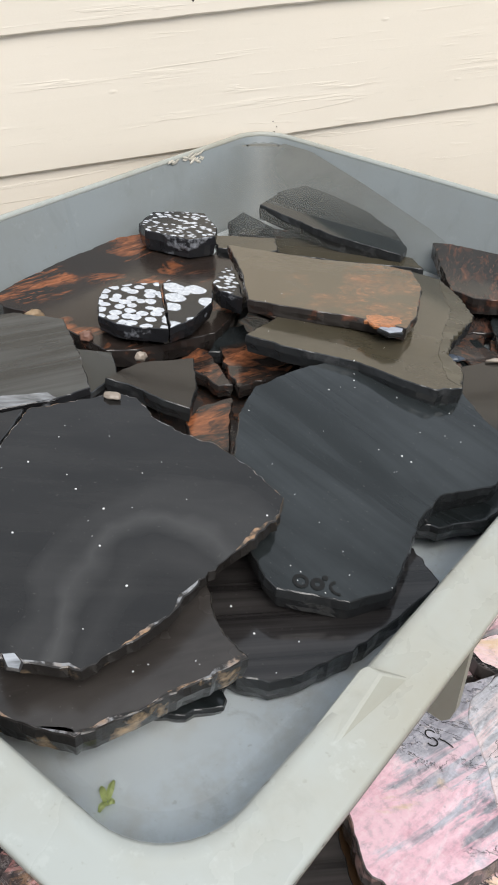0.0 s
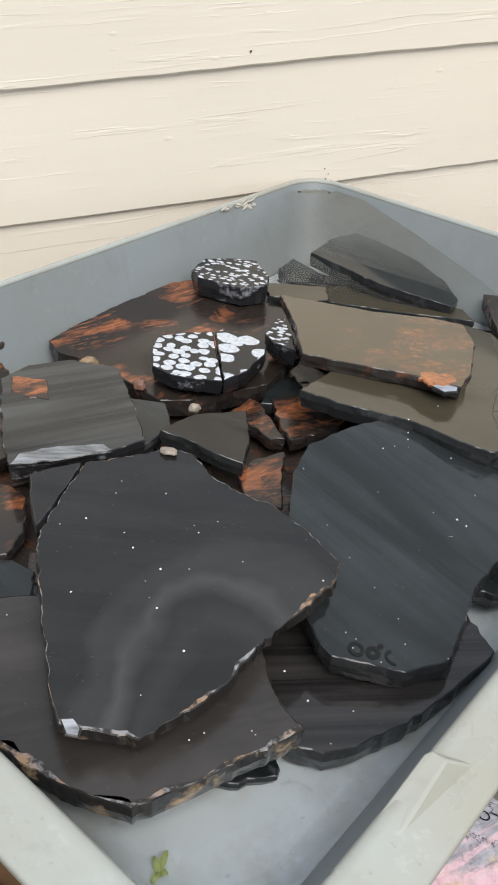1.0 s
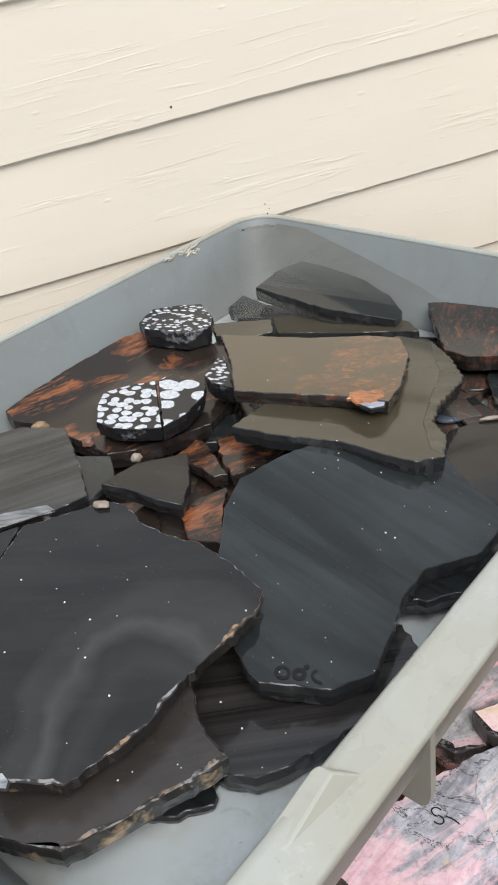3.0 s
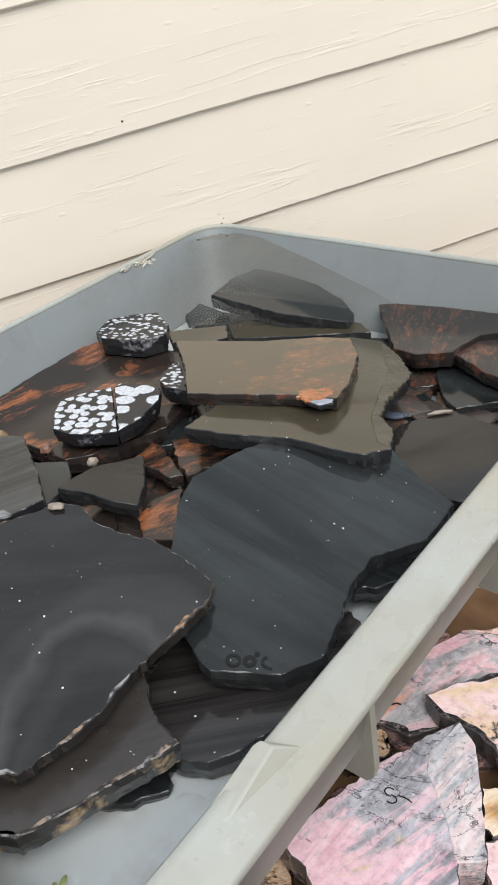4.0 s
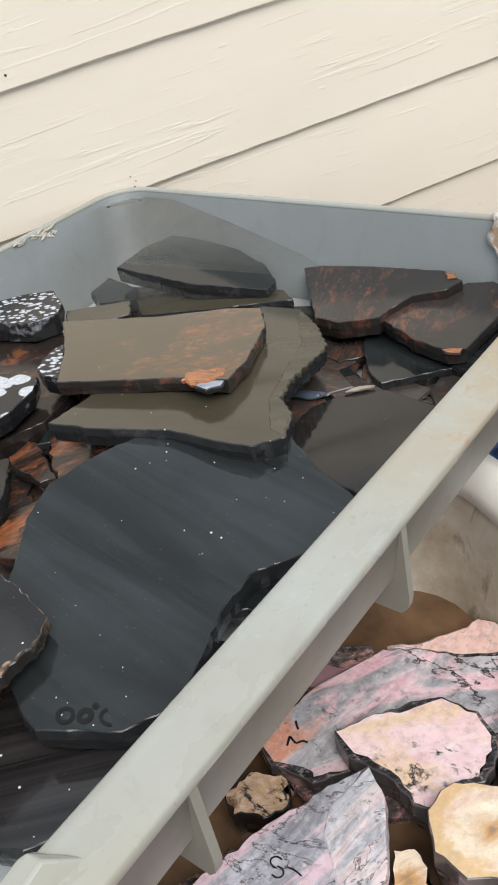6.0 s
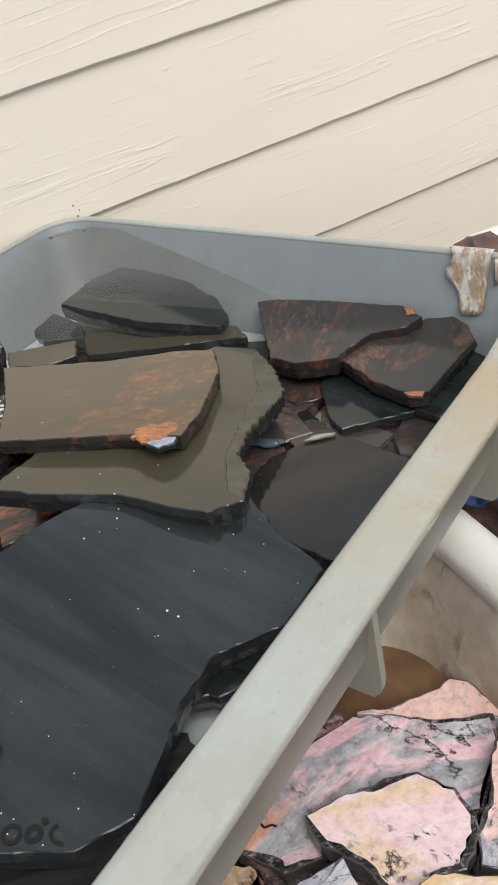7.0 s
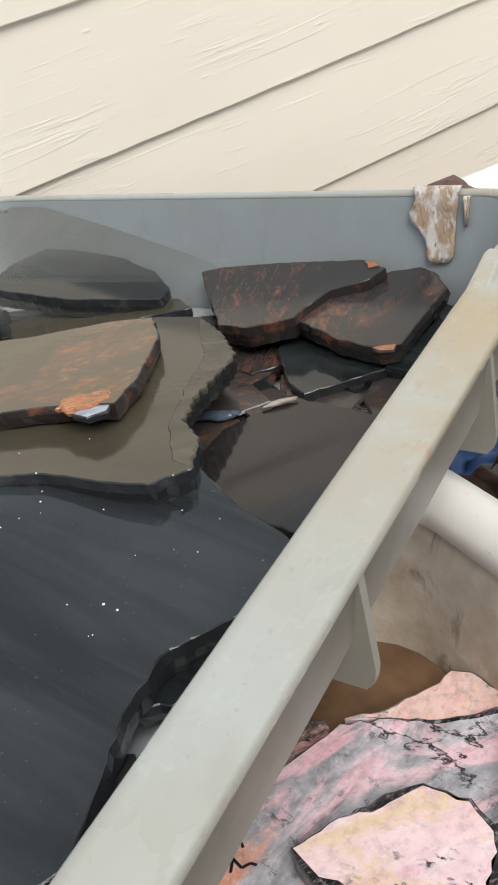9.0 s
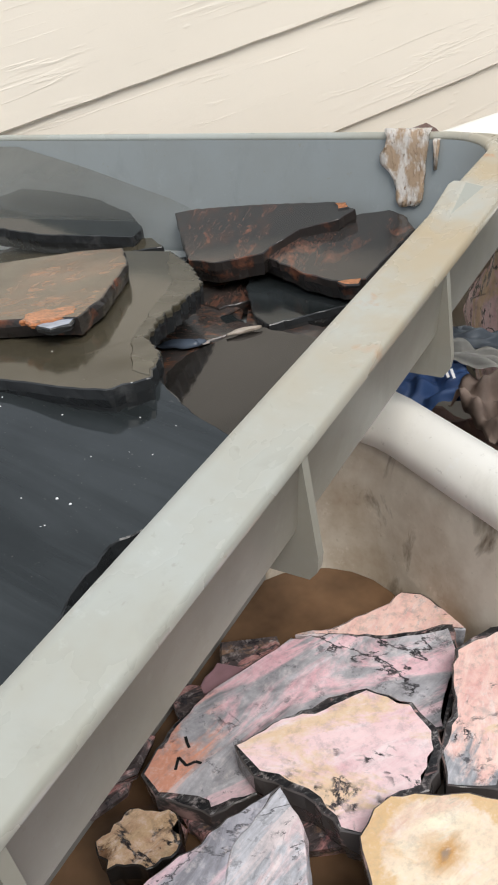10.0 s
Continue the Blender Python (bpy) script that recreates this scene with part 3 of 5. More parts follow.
ground = tagged(new("ground", mesh_of("ground", bm, CONCRETE)), "plain grey concrete ground under the tubs", "ground", kind="structure")

# the house wall runs along WALL_WAY, its siding dropping slightly towards the near end
WALL_N, WALL_WAY, WALL_D, WALL_RISE = Vector((0.8576, -0.5143, 0)), Vector((0.5143, 0.8576, 0)), -1.156, 0.0735
wall_frame = Matrix((
    (WALL_WAY.x, WALL_N.x, 0, WALL_N.x * WALL_D),
    (WALL_WAY.y, WALL_N.y, 0, WALL_N.y * WALL_D),
    (0, 0, 1, 0),
    (0, 0, 0, 1)))
tilt = math.atan(WALL_RISE)
bm = bmesh.new()
add_box(bm, -3.0, 4.0, -0.16, -0.022, -0.02, 0.655)
wall = new("wall_house", mesh_of("wall_house", bm, SIDING))
wall.matrix_basis = wall_frame
tagged(wall, "house wall clad in cream-painted lap siding", "wall", kind="structure")
LAPS = [-0.12, 0.0935, 0.2435, 0.411, 0.59, 0.662]


def siding_board(low, high, seed):
    """One lap board, thick at its lower edge, with a wavering painted drip edge."""
    rnd = random.Random(seed)
    bm = bmesh.new()
    rows = []
    n = 160
    for i in range(n + 1):
        s = -2.6 + 6.2 * i / n
        w = 0.0007 * math.sin(s * 9 + seed) + 0.0006 * rnd.uniform(-1, 1)
        h = high - low
        rows.append([bm.verts.new(p) for p in (
            (s, -0.020, 0.004 + w), (s, -0.002, w), (s, 0.0, 0.0022 + w), (s, -0.003, h * 0.5), (s, -0.0075, h + 0.012), (s, -0.020, h + 0.012))])
    for a, b in zip(rows, rows[1:]):
        for q in range(6):
            f = bm.faces.new((a[q], b[q], b[(q + 1) % 6], a[(q + 1) % 6]))
            f.smooth = False
    bm.faces.new(rows[0])
    bm.faces.new(list(reversed(rows[-1])))
    return bm


for i, (lo, hi) in enumerate(zip(LAPS, LAPS[1:])):
    part("board", siding_board(lo, hi, i), SIDING, wall, at=pose(0, 0, lo) @ Matrix.Rotation(-tilt, 4, 'Y'))

for s, z, r in ((0.4216, 0.460, 0.0016), (0.5427, 0.291, 0.0012), (0.546, 0.298, 0.0009), (0.540, 0.3055, 0.0009)):
    bm = bmesh.new()
    bmesh.ops.create_uvsphere(bm, u_segments=8, v_segments=5, radius=r, matrix=Matrix.LocRotScale((s, 0.0, z), None, (1, 0.5, 1)))
    part("nail_head", bm, NAIL, wall, "small dark nail head")

# ---- the grey tub ----
RIM, FLOOR = 0.294, 0.176
TX0, TX1, TY0, TY1 = -0.730, -0.110, 0.190, 1.052


def tub_ring(z, near, right, far, left, r):
    return round_rect(TX0 - left, TX1 + right, TY0 - near, TY1 + far, r, z, 10)


tub = empty("plastic_tub", -0.42, 0.62, 0.164)
tagged(tub, "shallow grey plastic mixing tub full of water and stone slabs", "tub")
at_tub = pose(0.42, -0.62, -0.164)
bm = bmesh.new()
ring_loft(bm, [
    tub_ring(RIM - 0.055, 0.021, 0.0265, 0.000, 0.000, 0.056),
    tub_ring(RIM - 0.050, 0.0225, 0.0285, 0.002, 0.002, 0.057),
    tub_ring(RIM - 0.011, 0.030, 0.0345, 0.003, 0.003, 0.062),
    tub_ring(RIM - 0.0105, 0.032, 0.0362, 0.004, 0.004, 0.064),
    tub_ring(RIM - 0.009, 0.034, 0.0375, 0.005, 0.005, 0.065),
    tub_ring(RIM - 0.003, 0.034, 0.0375, 0.005, 0.005, 0.065),
    tub_ring(RIM - 0.001, 0.0325, 0.036, 0.0045, 0.0045, 0.064),
    tub_ring(RIM - 0.002, 0.013, 0.013, 0.003, 0.003, 0.054),
    tub_ring(RIM + 0.0005, 0.009, 0.009, 0.003, 0.003, 0.052),
    tub_ring(RIM + 0.0005, 0.003, 0.003, 0.001, 0.001, 0.049),
    tub_ring(RIM - 0.003, 0.0, 0.0, 0.0, 0.0, 0.048),
    tub_ring(RIM - 0.006, -0.0005, -0.0005, -0.0005, -0.0005, 0.048),
    tub_ring(RIM - 0.006, 0.0025, 0.0025, 0.0005, 0.0005, 0.048),
])
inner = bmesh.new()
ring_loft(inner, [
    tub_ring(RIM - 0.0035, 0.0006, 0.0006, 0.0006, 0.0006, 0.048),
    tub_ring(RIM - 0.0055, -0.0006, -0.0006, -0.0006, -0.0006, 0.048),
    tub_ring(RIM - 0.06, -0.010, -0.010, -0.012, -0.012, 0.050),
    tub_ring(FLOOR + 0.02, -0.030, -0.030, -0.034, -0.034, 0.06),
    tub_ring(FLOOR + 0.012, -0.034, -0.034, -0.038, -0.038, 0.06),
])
base = bmesh.new()
ring_loft(base, [
    tub_ring(FLOOR + 0.013, -0.0335, -0.0335, -0.0375, -0.0375, 0.06),
    tub_ring(FLOOR + 0.004, -0.040, -0.040, -0.044, -0.044, 0.06),
    tub_ring(FLOOR, -0.055, -0.055, -0.060, -0.060, 0.06),
], close_last=True)
ring_loft(bm, [
    tub_ring(RIM - 0.055, 0.021, 0.0265, 0.000, 0.000, 0.056),
    tub_ring(RIM - 0.054, 0.018, 0.023, -0.003, -0.003, 0.052),
    tub_ring(RIM - 0.014, 0.026, 0.030, -0.002, -0.002, 0.052),
    tub_ring(RIM - 0.016, 0.003, 0.003, -0.0025, -0.0025, 0.050),
    tub_ring(RIM - 0.062, -0.006, -0.006, -0.008, -0.008, 0.050),
    tub_ring(FLOOR + 0.014, -0.027, -0.027, -0.030, -0.030, 0.06),
    tub_ring(FLOOR - 0.008, -0.048, -0.048, -0.052, -0.052, 0.06),
    tub_ring(FLOOR - 0.012, -0.060, -0.060, -0.066, -0.066, 0.06),
], close_last=True)
bm.normal_update()
# upright faces below the rim take the colour with painted shade
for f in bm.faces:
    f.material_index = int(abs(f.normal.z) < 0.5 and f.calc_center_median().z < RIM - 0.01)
part("shell", bm, (GREY_TUB, SHADED_APRON), tub, at=at_tub)
part("tub_floor", base, SKYLIT_FLOOR, tub, "smooth tub floor with specks of dirt, sky reflection put into its pale colour", at_tub)
part("inner_side", inner, SHADED_INNER, tub, "blue-grey inner side, the tub's shade put into its colour", at_tub)
for y in (0.402, 0.605, 0.806):
    bm = bmesh.new()
    side = [(-0.080, RIM - 0.011), (-0.0742, RIM - 0.0105), (-0.0725, 0.225), (-0.0742, 0.216), (-0.079, 0.210), (-0.108, 0.211), (-0.104, 0.240)]
    ring_loft(bm, [[(x, y, z) for x, z in side], [(x, y + 0.006, z) for x, z in side]], True, True)
    for f in bm.faces:
        f.smooth = False
    part("rib", bm, SHADED_APRON, tub, at=at_tub)
for y, way in ((0.338, 1), (0.920, 1)):
    bm = bmesh.new()
    hi, lo = RIM + 0.007, RIM - 0.003
    pi, p1, p2, pb, pc, pd, pe = [bm.verts.new((x, y + way * d, z)) for x, d, z in (
        (-0.1095, -0.004, hi - 0.002), (-0.1065, 0.0, hi), (-0.0985, 0.001, hi - 0.001), (-0.0865, 0.016, lo), (-0.0955, -0.052, lo), (-0.1095, -0.052, lo), (-0.1095, 0.006, lo))]
    # index 1: steep outer facets, whose shade is painted by the darker plastic
    for q, m in (((pi, p1, p2, pc, pd), 0), ((p2, pb, pc), 1), ((p1, pe, pb, p2), 1), ((pi, pe, p1), 1), ((pi, pd, pe), 0), ((pd, pc, pb, pe), 0)):
        bm.faces.new(q).material_index = m
    bmesh.ops.bevel(bm, geom=[e for e in bm.edges if max(v.co.z for v in e.verts) > hi - 0.004], offset=0.0012, segments=2, affect='EDGES', profile=0.5)
    part("stacking_lug", bm, (GREY_TUB, SHADED_LUG), tub, at=at_tub)

# a plain low block carries the tub
bm = bmesh.new()
add_box(bm, -0.66, -0.20, 0.28, 0.97, 0.0, 0.163, 0.006)
tagged(new("support_block", mesh_of("support_block", bm, CONCRETE)), "plain grey concrete block under the tub", "block", kind="structure")

# ---- water in the grey tub ----
bm = bmesh.new()
bm.faces.new([bm.verts.new(p) for p in tub_ring(0.0, -0.022, -0.022, -0.025, -0.025, 0.055)])
water = new("water", mesh_of("water", bm, WATER))
water.matrix_basis = pose(0, 0, 0.192)
tagged(water, "shallow clear water around the slabs, reflecting the sky", "water", kind="structure")
water.visible_shadow = False

# a half-clear olive-grey sheet slopes up into the far corner and is densest there
bm = bmesh.new()
uv = bm.loops.layers.uv.new("depth")


def veil_level(x, y):
    return min(0.2845, 0.287 - 0.25 * (x + 0.66) + 0.27 * (y - 1.035))


def in_corner(x, y):
    r = 0.052
    dx, dy = (TX0 + 0.008 + r) - x, y - (TY1 - 0.008 - r)
    return dx <= 0 or dy <= 0 or dx * dx + dy * dy <= r * r


STEP = 0.008
cells = {}
for i in range(44):
    for j in range(46):
        x, y = TX0 + 0.006 + i * STEP, TY1 - 0.006 - j * STEP
        if in_corner(x + STEP / 2, y - STEP / 2) and veil_level(x, y) > FLOOR + 0.028:
            quad = []
            for u, w in ((i, j), (i, j + 1), (i + 1, j + 1), (i + 1, j)):
                if (u, w) not in cells:
                    px, py = TX0 + 0.006 + u * STEP, TY1 - 0.006 - w * STEP
                    cells[u, w] = bm.verts.new((px, py, veil_level(px, py)))
                quad.append(cells[u, w])
            f = bm.faces.new(quad)
            f.smooth = True
            for loop in f.loops:
                depth = loop.vert.co.z - FLOOR
                fade = min(1.0, (loop.vert.co.x - TX0 - 0.010) / 0.11 + 0.5 * max(0.0, loop.vert.co.y - TY1 + 0.09) / 0.09)
                loop[uv].uv = (0.9 * max(0.0, min(1.0, (depth - 0.032) / 0.068)) ** 1.3 * max(0.0, fade), 0.5)
veil = tagged(new("corner_veil", mesh_of("corner_veil", bm, VEIL)), "half-clear olive-grey sheet sloping up into the tub corner", "water", kind="structure")
veil.visible_shadow = False

# ---- the dirty white tub beside it, square to the house ----
E1, E2 = Vector((0.8576, -0.5143, 0)), Vector((0.5143, 0.8576, 0))
side_frame = Matrix(((E1.x, E2.x, 0, 0), (E1.y, E2.y, 0, 0), (0, 0, 1, 0), (0, 0, 0, 1)))


def white_tub(a0, a1, b0, b1, z_rim, z_floor, label):
    base = new("white_tub")
    base.empty_display_size = 0.05
    base.matrix_basis = side_frame @ pose((a0 + a1) / 2, (b0 + b1) / 2, 0)
    ca, cb = (a0 + a1) / 2, (b0 + b1) / 2

    def rr(d, r, z):
        return round_rect(a0 - ca + d, a1 - ca - d, b0 - cb + d, b1 - cb - d, r, z, 8)

    bm = bmesh.new()
    ring_loft(bm, [rr(-0.004, 0.09, z_rim - 0.03), rr(-0.006, 0.09, z_rim - 0.015), rr(0.0, 0.09, z_rim - 0.004), rr(0.008, 0.085, z_rim), rr(0.02, 0.08, z_rim - 0.003),
                   rr(0.028, 0.075, z_rim - 0.014), rr(0.033, 0.075, z_rim - 0.04), rr(0.05, 0.07, z_floor + 0.02), rr(0.06, 0.065, z_floor + 0.004), rr(0.08, 0.06, z_floor)], close_last=True)
    ring_loft(bm, [rr(-0.004, 0.09, z_rim - 0.03), rr(0.004, 0.085, z_rim - 0.03), rr(0.02, 0.08, z_rim - 0.03), rr(0.04, 0.07, z_floor - 0.002), rr(0.05, 0.07, 0.0)], close_last=True)
    part("shell", bm, WHITE_TUB, base)
    bm = bmesh.new()
    ring_loft(bm, [rr(0.021, 0.08, z_rim - 0.0285), rr(-0.008, 0.09, z_rim - 0.028), rr(-0.0095, 0.092, z_rim - 0.012), rr(-0.003, 0.09, z_rim + 0.001), rr(0.008, 0.085, z_rim + 0.004),
                   rr(0.020, 0.08, z_rim + 0.002), rr(0.029, 0.075, z_rim - 0.008), rr(0.0325, 0.075, z_rim - 0.020), rr(0.021, 0.08, z_rim - 0.0285)])
    part("rolled_rim", bm, WHITE_RIM, base)
    return tagged(base, label, "tub")


white_tub(-0.60, -0.02, -0.20, 0.645, 0.180, 0.02, "dirty off-white plastic tub holding pink stone slabs")
white_tub(-0.858, -0.36, 0.84, 1.55, 0.228, 0.10, "white plastic tub standing behind the grey one")
bm = bmesh.new()
bm.faces.new([bm.verts.new(p) for p in round_rect(-0.551, -0.069, -0.151, 0.596, 0.07, 0.0, 6)])
silt = new("silty_water", mesh_of("silty_water", bm, BROWN_SILT))
silt.matrix_basis = side_frame @ pose(0, 0, 0.052)
tagged(silt, "shallow brown silty water in the white tub", "water", kind="structure")

# ---- stone outlines: corners of each cut face, then its height, and how it leans ----
BIG = (((-0.433, 0.349), (-0.456, 0.4), (-0.435, 0.44), (-0.423, 0.464), (-0.407, 0.471), (-0.378, 0.463), (-0.35, 0.465), (-0.322, 0.474), (-0.29, 0.472), (-0.267, 0.467), (-0.251, 0.464), (-0.243, 0.449), (-0.243, 0.413), (-0.244, 0.395), (-0.245, 0.364), (-0.241, 0.337), (-0.241, 0.311), (-0.246, 0.287), (-0.251, 0.264), (-0.261, 0.257), (-0.277, 0.247), (-0.291, 0.237), (-0.31, 0.246), (-0.345, 0.27), (-0.38, 0.294), (-0.41, 0.315), (-0.422, 0.328)), (0.253, -0.29, 0.239, -0.09, 0.028))
BROWN = (((-0.437, 0.266), (-0.408, 0.303), (-0.329, 0.363), (-0.261, 0.39), (-0.254, 0.382), (-0.236, 0.366), (-0.216, 0.354), (-0.192, 0.349), (-0.197, 0.331), (-0.207, 0.305), (-0.213, 0.287), (-0.22, 0.265), (-0.231, 0.239), (-0.253, 0.228), (-0.274, 0.221), (-0.302, 0.214), (-0.373, 0.215)), (0.23, 0, 0, 0, 0))
STRIP = (((-0.278, 0.432), (-0.268, 0.375), (-0.237, 0.346), (-0.202, 0.351), (-0.182, 0.361), (-0.169, 0.381), (-0.154, 0.419), (-0.147, 0.46), (-0.141, 0.503), (-0.141, 0.518), (-0.174, 0.537), (-0.231, 0.517), (-0.277, 0.474)), (0.202, 0, 0, 0, 0))
WRITE = (((-0.318, 0.49), (-0.344, 0.527), (-0.357, 0.564), (-0.346, 0.614), (-0.329, 0.654), (-0.292, 0.687), (-0.238, 0.712), (-0.195, 0.689), (-0.162, 0.68), (-0.151, 0.675), (-0.15, 0.623), (-0.177, 0.576), (-0.176, 0.547), (-0.171, 0.522), (-0.16, 0.488), (-0.156, 0.469), (-0.172, 0.438), (-0.215, 0.41), (-0.227, 0.412), (-0.258, 0.427), (-0.287, 0.44), (-0.309, 0.469)), (0.228, -0.213, 0.403, -0.169, 0.038))
OLOW = (((-0.405, 0.612), (-0.409, 0.649), (-0.421, 0.73), (-0.43, 0.804), (-0.404, 0.909), (-0.363, 0.92), (-0.324, 0.891), (-0.289, 0.854), (-0.283, 0.829), (-0.277, 0.779), (-0.266, 0.745), (-0.239, 0.725), (-0.221, 0.689), (-0.237, 0.665), (-0.272, 0.657), (-0.307, 0.653), (-0.337, 0.639), (-0.366, 0.624)), (0.272, -0.398, 0.604, -0.028, -0.122))
OUP = (((-0.552, 0.765), (-0.462, 0.817), (-0.412, 0.861), (-0.379, 0.876), (-0.346, 0.838), (-0.31, 0.762), (-0.3, 0.723), (-0.334, 0.712), (-0.394, 0.678), (-0.437, 0.655), (-0.489, 0.71)), (0.279, -0.445, 0.658, 0.01, -0.122))
GRAYL = (((-0.646, 0.455), (-0.648, 0.49), (-0.629, 0.525), (-0.584, 0.549), (-0.526, 0.516), (-0.475, 0.482), (-0.483, 0.451), (-0.507, 0.411), (-0.528, 0.377), (-0.56, 0.394)), (0.245, 0, 0, 0, 0))
GRAYL2 = (((-0.548, 0.53), (-0.516, 0.548), (-0.484, 0.524), (-0.479, 0.485), (-0.494, 0.477)), (0.235, 0, 0, 0, 0))
SMALL = (((-0.474, 0.5), (-0.476, 0.523), (-0.475, 0.545), (-0.453, 0.594), (-0.417, 0.557), (-0.401, 0.53), (-0.422, 0.519), (-0.45, 0.512)), (0.247, -0.471, 0.494, -0.15, -0.1))
MAHOG = (((-0.699, 0.554), (-0.706, 0.587), (-0.712, 0.65), (-0.714, 0.75), (-0.702, 0.781), (-0.625, 0.791), (-0.572, 0.801), (-0.498, 0.74), (-0.476, 0.654), (-0.496, 0.607), (-0.515, 0.571), (-0.531, 0.555), (-0.582, 0.557), (-0.641, 0.555), (-0.675, 0.546)), (0.228, 0, 0, 0, 0))
SNOW1 = (((-0.553, 0.567), (-0.58, 0.593), (-0.592, 0.615), (-0.578, 0.641), (-0.56, 0.661), (-0.516, 0.622), (-0.486, 0.595), (-0.505, 0.579), (-0.528, 0.568)), (0.253, 0, 0, 0, 0))
SNOW1B = (((-0.554, 0.66), (-0.554, 0.67), (-0.527, 0.68), (-0.505, 0.682), (-0.488, 0.662), (-0.479, 0.624), (-0.483, 0.594)), (0.255, 0, 0, 0, 0))
SNOW2 = (((-0.681, 0.756), (-0.693, 0.792), (-0.671, 0.817), (-0.646, 0.834), (-0.607, 0.811), (-0.592, 0.791), (-0.607, 0.761), (-0.662, 0.746)), (0.255, 0, 0, 0, 0))
SNOW3 = (((-0.51, 0.688), (-0.523, 0.72), (-0.522, 0.733), (-0.488, 0.706), (-0.466, 0.684), (-0.492, 0.68)), (0.26, 0, 0, 0, 0))
BACK = (((-0.623, 0.916), (-0.635, 0.981), (-0.629, 1.026), (-0.594, 1.034), (-0.535, 1.034), (-0.476, 1.014), (-0.442, 0.985), (-0.437, 0.961), (-0.478, 0.945), (-0.519, 0.928), (-0.57, 0.922)), (0.25, -0.624, 0.915, -0.12, -0.05))
BACK2 = (((-0.594, 0.908), (-0.547, 0.963), (-0.479, 0.972), (-0.432, 0.984), (-0.407, 0.967), (-0.481, 0.921), (-0.56, 0.879)), (0.215, 0, 0, 0, 0))
BACKS = (((-0.658, 0.897), (-0.665, 0.936), (-0.609, 0.925), (-0.584, 0.9), (-0.625, 0.877)), (0.222, 0, 0, 0, 0))
BACKB = (((-0.625, 0.828), (-0.566, 0.873), (-0.542, 0.847), (-0.557, 0.822), (-0.598, 0.803)), (0.235, 0, 0, 0, 0))
RED2 = (((-0.426, 1.021), (-0.403, 1.029), (-0.339, 1.031), (-0.253, 1.027), (-0.225, 1.01), (-0.232, 0.991), (-0.263, 0.975), (-0.273, 0.95), (-0.277, 0.932), (-0.298, 0.923), (-0.317, 0.917), (-0.348, 0.923)), (0.224, -0.342, 0.918, 0.085, 0.09))
RED3 = (((-0.283, 0.941), (-0.278, 0.969), (-0.258, 0.998), (-0.226, 1.025), (-0.203, 1.034), (-0.186, 1.026), (-0.167, 1.001), (-0.173, 0.956), (-0.177, 0.916), (-0.192, 0.907), (-0.231, 0.916)), (0.222, -0.196, 0.906, 0.0, 0.085))
USLAB = (((-0.295, 0.926), (-0.307, 0.971), (-0.292, 0.987), (-0.229, 0.949), (-0.18, 0.928), (-0.189, 0.911), (-0.212, 0.889), (-0.239, 0.863), (-0.262, 0.879)), (0.202, 0, 0, 0, 0))
RDARK = (((-0.237, 0.846), (-0.198, 0.84), (-0.148, 0.832), (-0.128, 0.813), (-0.128, 0.713), (-0.165, 0.701), (-0.207, 0.707), (-0.257, 0.74), (-0.271, 0.764), (-0.271, 0.792), (-0.255, 0.822)), (0.21, 0, 0, 0, 0))
FAR1 = (((-0.212, 1.034), (-0.172, 1.034), (-0.148, 1.002), (-0.159, 0.904), (-0.189, 0.911), (-0.176, 0.988)), (0.205, 0, 0, 0, 0))
REDM = (((-0.365, 0.946), (-0.313, 0.963), (-0.286, 0.915), (-0.305, 0.893), (-0.337, 0.902)), (0.195, 0, 0, 0, 0))
BLKM = (((-0.297, 0.817), (-0.316, 0.879), (-0.293, 0.892), (-0.25, 0.866), (-0.272, 0.836), (-0.279, 0.799)), (0.192, 0, 0, 0, 0))
OR1 = (((-0.482, 0.606), (-0.484, 0.637), (-0.47, 0.638), (-0.414, 0.607), (-0.423, 0.596)), (0.215, 0, 0, 0, 0))
OR2 = (((-0.463, 0.645), (-0.451, 0.671), (-0.387, 0.678), (-0.384, 0.655), (-0.402, 0.602), (-0.426, 0.615)), (0.22, 0, 0, 0, 0))
OR3 = (((-0.476, 0.52), (-0.455, 0.542), (-0.42, 0.515), (-0.42, 0.504), (-0.451, 0.507)), (0.21, 0, 0, 0, 0))
OR4 = (((-0.406, 0.53), (-0.413, 0.557), (-0.401, 0.589), (-0.35, 0.522), (-0.381, 0.511)), (0.215, 0, 0, 0, 0))
DK1 = (((-0.467, 0.634), (-0.488, 0.676), (-0.477, 0.702), (-0.425, 0.668), (-0.455, 0.647)), (0.218, 0, 0, 0, 0))
CHUNK = (((-0.184, 0.555), (-0.185, 0.595), (-0.159, 0.653), (-0.135, 0.634), (-0.146, 0.593), (-0.164, 0.57)), (0.208, 0, 0, 0, 0))
LRED = (((-0.581, 0.361), (-0.536, 0.382), (-0.515, 0.381), (-0.481, 0.352), (-0.469, 0.327), (-0.492, 0.301)), (0.215, 0, 0, 0, 0))
LDK = (((-0.5, 0.305), (-0.465, 0.329), (-0.442, 0.333), (-0.421, 0.311), (-0.455, 0.275)), (0.21, 0, 0, 0, 0))
LRED2 = (((-0.712, 0.458), (-0.705, 0.495), (-0.658, 0.481), (-0.565, 0.398), (-0.576, 0.365)), (0.222, 0, 0, 0, 0))
UNDB = (((-0.248, 0.312), (-0.23, 0.352), (-0.216, 0.358), (-0.201, 0.337), (-0.22, 0.312), (-0.247, 0.295)), (0.185, 0, 0, 0, 0))
